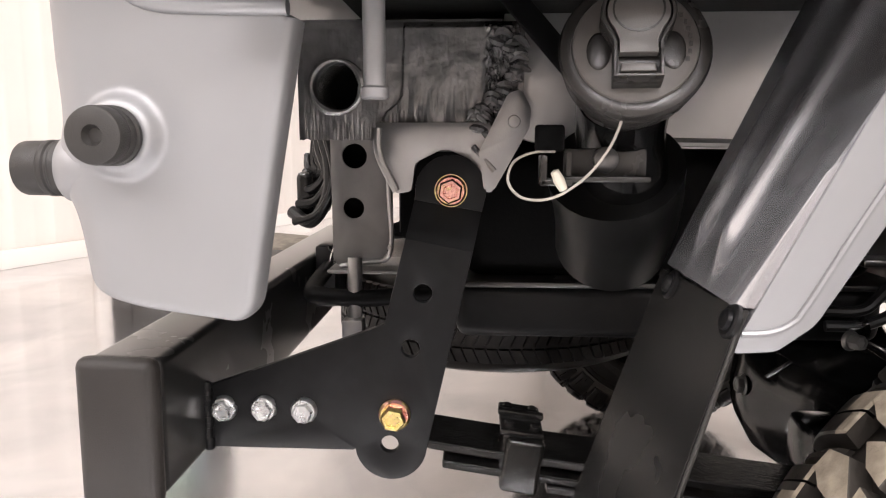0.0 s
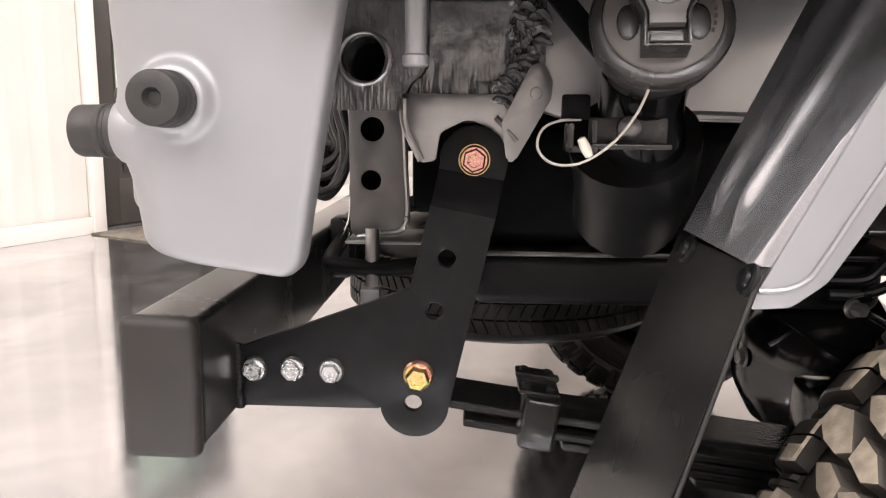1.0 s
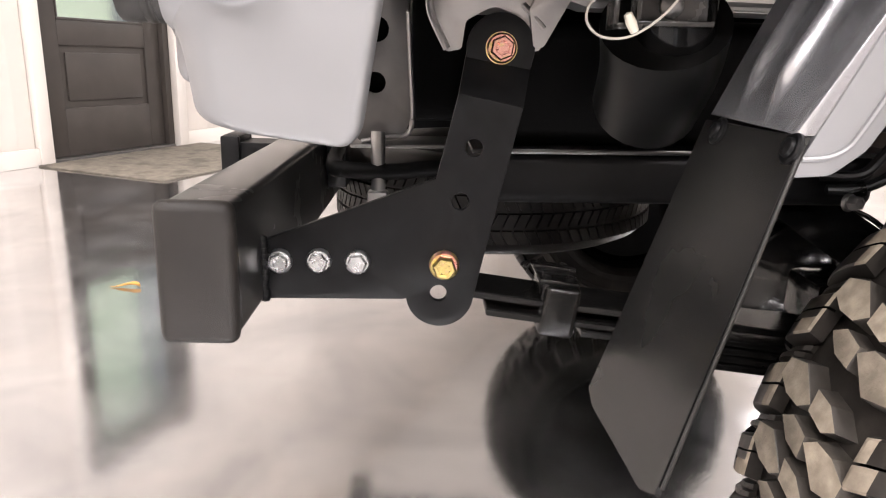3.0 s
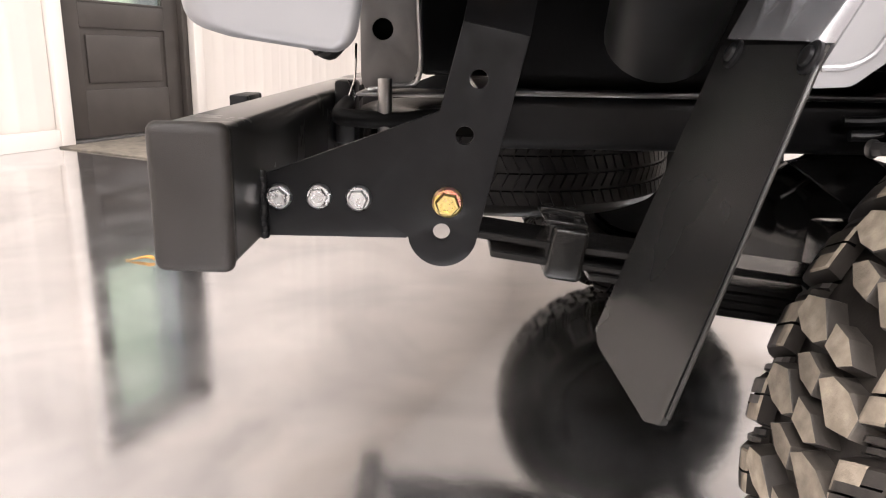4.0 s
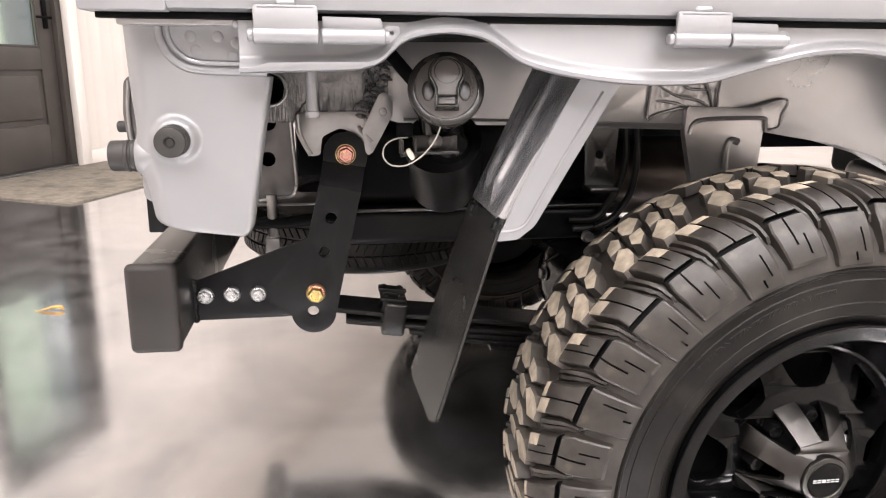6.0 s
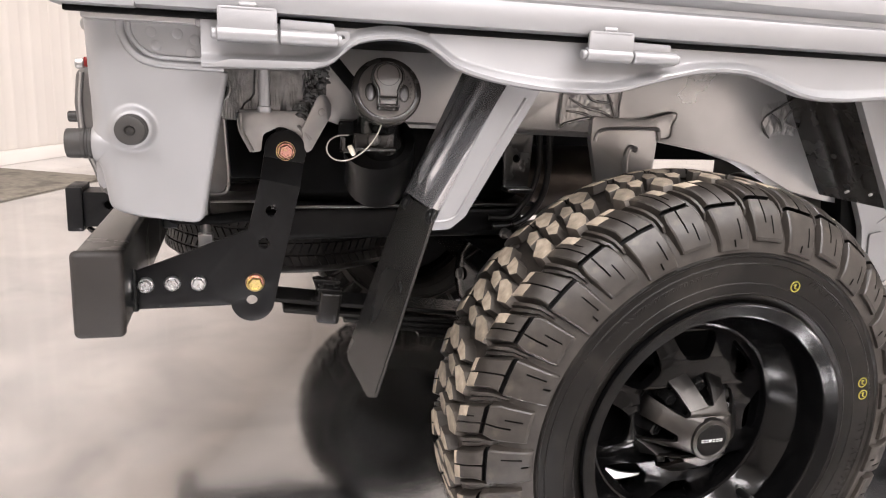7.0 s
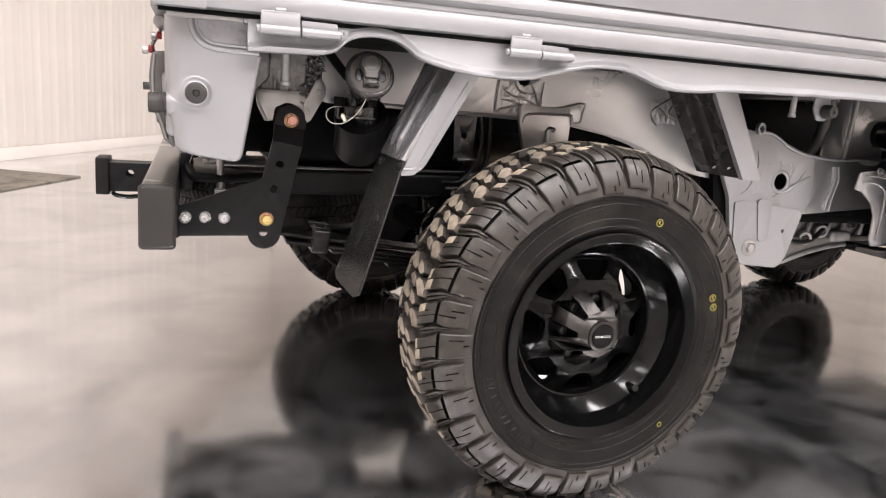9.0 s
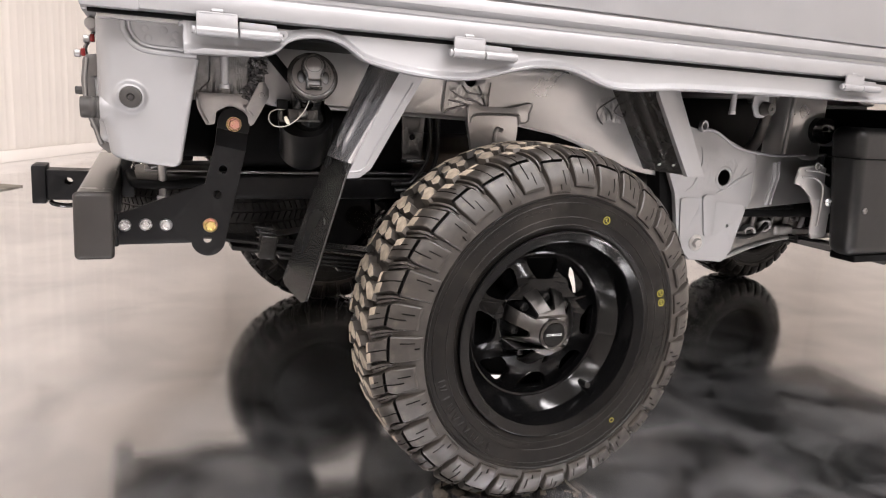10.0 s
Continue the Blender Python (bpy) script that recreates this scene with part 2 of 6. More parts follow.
def revolve(profile, origin, axis, seg=32, bm=None, a0=0.0, a1=360.0, close=False):
    """Turn rows of (radius, height along the axis) round an axis."""
    own = bmesh.new()
    x, y, z = basis(axis)
    full = a1 - a0 >= 359.9
    n = seg if full else seg + 1
    rings = []
    for r, hgt in profile:
        c = Vector(origin) + z * hgt
        if r < 1e-6:
            rings.append([own.verts.new(c)] * n)
            continue
        rings.append([own.verts.new(c + x * r * math.cos(radians(a0 + (a1 - a0) * k / seg)) + y * r * math.sin(radians(a0 + (a1 - a0) * k / seg))) for k in range(n)])
    for a, b in zip(rings, rings[1:]):
        for k in range(seg):
            j = (k + 1) % n
            vs = []
            for v in (a[k], a[j], b[j], b[k]):
                if v not in vs:
                    vs.append(v)
            if len(vs) > 2:
                own.faces.new(vs)
    return join(bm, own)


def rod(p0, p1, r, seg=16, bm=None, r1=None, round_end=0.0):
    p0, p1 = Vector(p0), Vector(p1)
    length = (p1 - p0).length
    r1 = r if r1 is None else r1
    e = round_end
    prof = [(0, 0), (r - e, 0), (r, e), (r1, length - e), (r1 - e, length), (0, length)] if e else [(0, 0), (r, 0), (r1, length), (0, length)]
    return revolve(prof, p0, p1 - p0, seg, bm)


def smooth_path(points, steps=6):
    """Catmull-Rom through the points."""
    p = [Vector(q) for q in points]
    p = [2 * p[0] - p[1]] + p + [2 * p[-1] - p[-2]]
    out = []
    for a, b, c, d in zip(p, p[1:], p[2:], p[3:]):
        for k in range(steps):
            t = k / steps
            out.append(0.5 * (2 * b + (c - a) * t + (2 * a - 5 * b + 4 * c - d) * t * t + (3 * b - a - 3 * c + d) * t ** 3))
    out.append(p[-2])
    return out


def tube(points, r, seg=10, steps=6, bm=None, smooth=True):
    path = smooth_path(points, steps) if smooth else [Vector(q) for q in points]
    own = bmesh.new()
    rings, up = [], None
    for k, c in enumerate(path):
        d = (path[min(k + 1, len(path) - 1)] - path[max(k - 1, 0)]).normalized()
        if up is None:
            up = basis(d)[0]
        up = (up - d * up.dot(d)).normalized()
        side = d.cross(up)
        rr = r(k / (len(path) - 1)) if callable(r) else r
        rings.append([own.verts.new(c + (up * math.cos(2 * math.pi * j / seg) + side * math.sin(2 * math.pi * j / seg)) * rr) for j in range(seg)])
    for a, b in zip(rings, rings[1:]):
        for j in range(seg):
            own.faces.new((a[j], a[(j + 1) % seg], b[(j + 1) % seg], b[j]))
    own.faces.new(rings[0])
    own.faces.new(rings[-1])
    return join(bm, own)


def rounded(points, radii, steps=5):
    """A closed outline with its corners rounded; points (a, b), one radius for each."""
    out, n = [], len(points)
    for k in range(n):
        p, q, s = Vector(points[k - 1]), Vector(points[k]), Vector(points[(k + 1) % n])
        r = radii[k] if isinstance(radii, (list, tuple)) else radii
        if r <= 0:
            out.append(q)
            continue
        a, b = (p - q).normalized(), (s - q).normalized()
        half = a.angle(b) / 2
        cut = min(r / math.tan(half), 0.45 * (p - q).length, 0.45 * (s - q).length)
        for j in range(steps + 1):
            t = j / steps
            out.append((1 - t) ** 2 * (q + a * cut) + 2 * t * (1 - t) * q + t * t * (q + b * cut))
    return out


def circle(cx, cz, r, n=20):
    return [Vector((cx + r * math.cos(2 * math.pi * k / n), cz + r * math.sin(2 * math.pi * k / n))) for k in range(n)]


def sheet(outline, holes, to3, depth, bevel=0.0, bm=None):
    """A plate: outline with holes in (a, b), laid out by to3(a, b, k) with k 0 on the front and 1 on the back."""
    own = bmesh.new()
    loops = []
    for loop in [outline] + list(holes):
        vs = [own.verts.new(to3(p[0], p[1], 0.0)) for p in loop]
        es = [own.edges.new((vs[k], vs[(k + 1) % len(vs)])) for k in range(len(vs))]
        loops.append((loop, vs, es))
    fill = bmesh.ops.triangle_fill(own, use_beauty=True, use_dissolve=False, edges=[e for l in loops for e in l[2]])
    front = [f for f in fill["geom"] if isinstance(f, bmesh.types.BMFace)]
    back = {}
    for loop, vs, es in loops:
        for p, v in zip(loop, vs):
            back[v] = own.verts.new(to3(p[0], p[1], 1.0))
    for f in front:
        own.faces.new([back[v] for v in reversed(f.verts)])
    for loop, vs, es in loops:
        for k in range(len(vs)):
            a, b = vs[k], vs[(k + 1) % len(vs)]
            own.faces.new((a, b, back[b], back[a]))
    bmesh.ops.recalc_face_normals(own, faces=own.faces)
    if bevel:
        rim = [e for e in own.edges if len(e.link_faces) == 2 and e.calc_face_angle(0) > radians(60)
               and (e.link_faces[0] in front or e.link_faces[1] in front)]
        bmesh.ops.bevel(own, geom=rim, offset=bevel, segments=2, profile=0.5, affect="EDGES", clamp_overlap=True)
    return join(bm, own)


def upright(y, depth):
    return lambda a, b, k: Vector((a, y + depth * k, b))


def hexagon(origin, axis, r, height, bm=None, flange=0.0, flange_h=0.0, turn=0.0):
    """A hex bolt head with a domed flange."""
    x, y, z = basis(axis)
    own = bmesh.new()
    o = Vector(origin)
    if flange:
        own = revolve([(flange, 0), (flange, flange_h * 0.5), (flange * 0.86, flange_h), (r * 0.7, flange_h)], o, axis, 28, own)
    rows = []
    for hgt, rr in ((flange_h * 0.8, r), (height * 0.86, r), (height, r * 0.86), (height, r * 0.62), (height - 0.0012, r * 0.56)):
        rows.append([own.verts.new(o + z * hgt + (x * math.cos(radians(60 * k + turn)) + y * math.sin(radians(60 * k + turn))) * rr) for k in range(6)])
    for a, b in zip(rows, rows[1:]):
        for k in range(6):
            own.faces.new((a[k], a[(k + 1) % 6], b[(k + 1) % 6], b[k]))
    own.faces.new(rows[-1])
    return join(bm, own)


# ---- the room ----
def room_box(u0, u1, n0, n1, z0, z1, bevel=0.0, bm=None):
    return box(u0, u1, n0, n1, z0, z1, bevel, 2, bm)


def structure(name, bm, materials, label, m=None):
    return single(name, bm, materials, label, "structure", ROOM if m is None else m, kind="structure")


floor = bmesh.new()
bmesh.ops.create_grid(floor, x_segments=2, y_segments=2, size=16)
for v in floor.verts:
    v.co += Vector((1, -1, GROUND))
structure("floor", floor, FLOOR, "glossy marbled grey metallic epoxy floor", LEVEL)

DOOR_U0, DOOR_U1, DOOR_H = 0.0, 0.95, 2.06
wall = room_box(-11, DOOR_U0 - 0.03, -0.16, 0, 0, CEILING)
room_box(DOOR_U1 + 0.03, 9, -0.16, 0, 0, CEILING, bm=wall)
room_box(DOOR_U0 - 0.03, DOOR_U1 + 0.03, -0.16, 0, DOOR_H + 0.02, CEILING, bm=wall)
wall_rear = structure("wall_rear", wall, WALL, "white wall clad in ribbed steel panels")
structure("wall_side", room_box(9, 9.15, -0.16, 11, 0, CEILING), WALL, "plain white painted wall")
# out of view; its grey is chosen to darken what black parts reflect
structure("wall_left", room_box(-11.15, -11, -0.16, 11, 0, CEILING), GREY_WALL, "plain unseen wall, kept grey to dim reflections")
structure("wall_front", room_box(-11.15, 9.15, 11, 11.15, 0, CEILING), WALL, "plain white painted wall")
structure("ceiling", room_box(-11.15, 9.15, -0.16, 11.15, CEILING, CEILING + 0.1), PLASTER, "white ceiling")
structure("baseboard", room_box(-11, DOOR_U0 - 0.11, 0.022, 0.04, 0, 0.10, 0.004), TRIM, "white base trim along the ribbed wall")
structure("baseboard", room_box(DOOR_U1 + 0.11, 9, 0.022, 0.04, 0, 0.10, 0.004), TRIM, "white base trim along the ribbed wall")

trim = room_box(DOOR_U0 - 0.11, DOOR_U0 - 0.025, 0.002, 0.05, 0, DOOR_H + 0.09, 0.006)
room_box(DOOR_U1 + 0.025, DOOR_U1 + 0.11, 0.002, 0.05, 0, DOOR_H + 0.09, 0.006, trim)
room_box(DOOR_U0 - 0.025, DOOR_U1 + 0.025, 0.002, 0.05, DOOR_H + 0.005, DOOR_H + 0.09, 0.006, trim)
structure("trim", trim, TRIM, "white door casing")


def entry_door():
    d = thing("door_1", (0, -0.05, 0), "dark brown half-glazed panel door, closed", "door", ROOM, kind="structure")
    f = room_box(DOOR_U0 - 0.03, DOOR_U0 + 0.02, -0.15, -0.005, 0, DOOR_H, 0.003)
    room_box(DOOR_U1 - 0.02, DOOR_U1 + 0.03, -0.15, -0.005, 0, DOOR_H, 0.003, f)
    room_box(DOOR_U0 + 0.02, DOOR_U1 - 0.02, -0.15, -0.005, DOOR_H - 0.03, DOOR_H + 0.02, 0.003, f)
    part("door_frame", f, DOOR, d)
    y0, y1 = -0.085, -0.04
    slab = room_box(0.025, 0.15, y0, y1, 0.02, DOOR_H - 0.035, 0.003)
    room_box(0.80, 0.925, y0, y1, 0.02, DOOR_H - 0.035, 0.003, slab)
    for z0, z1 in ((0.02, 0.30), (0.66, 0.80), (1.90, 2.025)):
        room_box(0.15, 0.80, y0, y1, z0, z1, 0.003, slab)
    leaf = part("door_leaf", slab, DOOR, d)
    recess = room_box(0.15, 0.80, y0 + 0.008, y1 - 0.016, 0.30, 0.66)
    room_box(0.19, 0.76, y1 - 0.018, y1 - 0.003, 0.34, 0.62, 0.008, recess)
    part("door_panel", recess, DOOR, leaf)
    part("window_pane", room_box(0.15, 0.80, -0.068, -0.062, 0.80, 1.90), GLASS, leaf, "frosted glass pane").visible_shadow = False
    bead = room_box(0.15, 0.80, y1 - 0.012, y1 + 0.004, 0.80, 0.815, 0.003)
    room_box(0.15, 0.162, y1 - 0.012, y1 + 0.004, 0.815, 1.90, 0.003, bead)
    room_box(0.788, 0.80, y1 - 0.012, y1 + 0.004, 0.815, 1.90, 0.003, bead)
    part("glazing_bead", bead, DOOR, leaf)
    h = room_box(0.845, 0.885, y1, y1 + 0.012, 0.92, 1.12, 0.006)
    rod((0.865, y1 + 0.01, 0.99), (0.865, y1 + 0.055, 0.99), 0.010, 14, h)
    rod((0.872, y1 + 0.05, 0.99), (0.75, y1 + 0.05, 0.99), 0.009, 14, h, round_end=0.004)
    part("door_handle", h, MATT_BLACK, leaf, "black lever handle")
    sill = room_box(DOOR_U0 - 0.02, DOOR_U1 + 0.02, -0.15, 0.01, 0.0, 0.018, 0.004)
    part("door_sill", sill, GUNMETAL, d)
    return d


entry_door()
structure("backdrop", room_box(-0.6, 1.6, -1.2, -1.15, 0, 2.6), DAYLIGHT, "pale daylight beyond the door")

mat_bm = bmesh.new()
box(-0.14, 1.18, 0.05, 0.94, 0.0, 0.010, 0.004, 2, mat_bm)
single("door_mat", mat_bm, PLANK, "flat grey-brown fibre mat in front of the door", "mat", ROOM)


def switch_box():
    s = thing("wall_switch", (1.95, 0.03, 1.2), "small white switch box on the ribbed wall", "switch", ROOM)
    part("cover", box(1.93, 2.0, 0.0, 0.045, 1.24, 1.36, 0.006), TRIM, s)
    part("rocker", box(1.95, 1.98, 0.045, 0.051, 1.27, 1.33, 0.002), TRIM, s)


switch_box()


def ceiling_light(u, n):
    c = thing("ceiling_light", (u, n, CEILING), "unseen white linear ceiling light, switched on", "lamp", ROOM, "rows of ceiling lights")
    part("housing", box(u - 0.19, u + 0.19, n - 0.66, n + 0.66, CEILING - 0.06, CEILING - 0.002, 0.01), TRIM, c)
    part("diffuser", box(u - 0.14, u + 0.14, n - 0.6, n + 0.6, CEILING - 0.07, CEILING - 0.061), DIFFUSER, c)
    return c


_first = ceiling_light(*LAMPS[0])
for _u, _n in LAMPS[1:]:
    copy_thing(_first, ROOM @ Matrix.Translation((_u, _n, CEILING)))


def dry_leaf():
    bm = bmesh.new()
    n = 9
    rows = []
    for k in range(n):
        t = k / (n - 1)
        w = 0.012 * math.sin(math.pi * min(1, t * 1.02)) ** 0.7 * (1.0 + 0.2 * math.sin(9 * t))
        c = Vector((-0.875 + 0.07 * t, 1.845 + 0.01 * math.sin(3 * t), 0.002 + 0.008 * math.sin(math.pi * t) * t))
        rows.append([bm.verts.new(c + Vector((0.2 * w, s * w, 0.006 * abs(s) * (0.5 + t)))) for s in (-1, 0, 1)])
    for a, b in zip(rows, rows[1:]):
        for j in range(2):
            bm.faces.new((a[j], a[j + 1], b[j + 1], b[j]))
    tube([(-0.876, 1.845, 0.002), (-0.89, 1.848, 0.003)], 0.0012, 6, 2, bm)
    single("dry_leaf", bm, LEAF, "small dry orange-brown leaf lying on the floor", "leaf", Matrix.Translation((-0.016, 0.036, GROUND)))


dry_leaf()

# ---- the truck's bed ----
LIP = [(-0.045, 0.764), (0.035, 0.766), (0.060, 0.768), (0.078, 0.774), (0.096, 0.790), (0.115, 0.7965), (0.138, 0.799), (0.165, 0.796), (0.185, 0.787),
       (0.204, 0.774), (0.235, 0.765), (0.270, 0.759), (0.310, 0.755), (0.360, 0.754), (0.395, 0.757), (0.430, 0.766), (0.465, 0.775), (0.500, 0.782),
       (0.535, 0.784), (0.570, 0.782), (0.605, 0.773), (0.640, 0.762), (0.670, 0.757), (0.720, 0.757), (0.800, 0.763), (0.95, 0.766), (1.10, 0.768), (1.95, 0.767)]


def lip_z(x):
    p = smooth_lip
    return float(np.interp(x, p[0], p[1]))


_pts = smooth_path([(a, 0, b) for a, b in LIP], 6)
smooth_lip = ([q.x for q in _pts], [q.z for q in _pts])


def bed_sill():
    """The bed's side sill with its wavy rolled lower lip."""
    bm = bmesh.new()
    rows = []
    xs = list(np.linspace(-0.045, 1.2, 170)) + [1.4, 1.6, 1.8, 1.95]
    for x in xs:
        z = lip_z(x)
        top = 0.806
        sect = [(0.352, top), (0.352, z + 0.013), (0.3505, z + 0.0095), (0.346, z + 0.006), (0.3435, z + 0.0025), (0.3445, z - 0.001), (0.349, z - 0.0025), (0.362, z - 0.001), (0.366, z + 0.004)]
        rows.append([bm.verts.new((x, y, zz)) for y, zz in sect])
    for a, b in zip(rows, rows[1:]):
        for j in range(len(a) - 1):
            bm.faces.new((a[j], b[j], b[j + 1], a[j + 1]))
    d = thing("bed_sill", (0.9, 0.36, 0.76), "silver painted bed sill with a wavy rolled lower edge", "truck part")
    part("side_sheet", bm, SILVER, d)
    part("sill_top", box(-0.05, 1.95, 0.3535, 0.38, 0.7995, 0.806, 0.002), SILVER, d)
    # flat step under the first hinge
    step = sheet(rounded([(-0.045, 0.764), (0.060, 0.766), (0.066, 0.772), (-0.020, 0.771)], 0.003), [], upright(0.3425, 0.010), 0.01, 0.002)
    part("hinge_step", step, SILVER, d)
    return d


bed_sill()


def drop_side():
    """The folding side of the bed: pressed sheet with a stepped lower edge."""
    d = thing("drop_side", (0.9, 0.36, 0.815), "silver painted folding bed side with pressed grooves", "truck part")
    sect = [(0.356, 0.8125), (0.345, 0.8125), (0.3355, 0.8145), (0.3340, 0.818), (0.3335, 0.8390), (0.3345, 0.8408), (0.3430, 0.8448), (0.3436, 0.8505), (0.3340, 0.8565), (0.3318, 0.8585), (0.3315, 0.8735),
            (0.3325, 0.8750), (0.3385, 0.8765), (0.3385, 0.8785), (0.3325, 0.8800), (0.3315, 0.8815), (0.3310, 1.075), (0.340, 1.085), (0.366, 1.085), (0.37, 1.078), (0.37, 0.8125)]
    bm = bmesh.new()
    ends = []
    for x in (-0.166, 1.95):
        ends.append([bm.verts.new((x, y, z)) for y, z in sect])
    for j in range(len(sect)):
        bm.faces.new((ends[0][j], ends[1][j], ends[1][(j + 1) % len(sect)], ends[0][(j + 1) % len(sect)]))
    bm.faces.new(ends[0])
    bm.faces.new(ends[1])
    part("side_panel", bm, SILVER, d)
    cap = box(-0.168, -0.098, 0.3322, 0.372, 0.8115, 0.842, 0.003)
    part("corner_cap", cap, SILVER, d)
    part("rubber_seal", box(-0.16, 1.95, 0.3515, 0.362, 0.8065, 0.8122, 0.001), MATT_BLACK, d, "black rubber seal")
    mark = bmesh.new()
    box(0.405, 0.475, 0.3300, 0.3312, 0.905, 0.935, 0, 1, mark)
    part("decal", mark, MATT_BLACK, d, "black decal bar")
    return d


drop_side()


def hinge(x, long_pin=False):
    d = thing("bed_hinge", (x + 0.055, 0.35, 0.79), "silver painted strap hinge on the bed side", "hinge", group="hinges of the bed side")
    leaf = sheet(rounded([(x, 0.792), (x + 0.053, 0.792), (x + 0.053, 0.8175), (x, 0.8175)], [0, 0, 0.003, 0.003]), [], upright(0.3285, 0.0035), 0.0, 0.001)
    box(x + 0.002, x + 0.051, 0.3285, 0.336, 0.8135, 0.8178, 0.0015, 2, leaf)
    part("upper_leaf", leaf, SILVER, d)
    nub = rod((x + 0.018, 0.3365, 0.8195), (x + 0.036, 0.3365, 0.8195), 0.0042, 14, round_end=0.002)
    part("nub", nub, SILVER, d)
    k1 = rod((x - 0.001, 0.3335, 0.7935), (x + 0.0535, 0.3335, 0.7935), 0.0072, 20, round_end=0.001)
    part("knuckle", k1, SILVER, d)
    k2 = rod((x + 0.0555, 0.3335, 0.7930), (x + 0.110, 0.3335, 0.7930), 0.0068, 20, round_end=0.001)
    part("knuckle", k2, SILVER, d)
    low = sheet(rounded([(x + 0.0565, 0.795), (x + 0.109, 0.795), (x + 0.107, 0.8085), (x + 0.0565, 0.8095)], [0, 0, 0.003, 0.001]), [], upright(0.3405, 0.0105), 0.0, 0.001)
    part("lower_leaf", low, SILVER, d)
    pin = rod((x - 0.006, 0.3335, 0.7935), (x - 0.0005, 0.3335, 0.7935), 0.0052, 14, round_end=0.001)
    part("pin_head", pin, SILVER, d)
    part("pin_tail", rod((x + 0.110, 0.3335, 0.7930), (x + 0.113, 0.3335, 0.7930), 0.0048, 14), SILVER, d)
    tail = sheet(rounded([(x + 0.108, 0.786), (x + 0.124, 0.790), (x + 0.124, 0.803), (x + 0.108, 0.803)], 0.005), [circle(x + 0.1165, 0.7965, 0.002, 10)], upright(0.3475, 0.004), 0.0, 0.0005)
    part("tail_plate", tail, SILVER, d)
    return d


_h = hinge(-0.0295)
copy_thing(_h, RAKE @ Matrix.Translation((0.345 + 0.055, 0.35, 0.79)))
copy_thing(_h, RAKE @ Matrix.Translation((1.222 + 0.055, 0.35, 0.79)))

bed = box(-0.150, 1.95, 0.372, 1.77, 0.802, 0.8125, 0.002)
single("bed_floor", bed, SILVER_DULL, "silver painted steel bed floor", "truck part")
for _x in (0.02, 0.33, 0.66, 1.02, 1.36, 1.72):
    b = box(_x, _x + 0.07, 0.66, 1.74, 0.772, 0.7945, 0.006)
    single("cross_member", b, SILVER_DULL, "silver painted cross member under the bed", "truck part", group="cross members under the bed")
far = box(-0.166, 1.95, 1.772, 1.80, 0.80, 1.08, 0.006)
single("drop_side", far, SILVER, "silver painted folding bed side on the far side", "truck part")
gate = box(-0.172, -0.151, 0.42, 1.73, 0.8135, 1.08, 0.004)
single("tailgate", gate, SILVER, "silver painted tailgate, closed", "truck part")


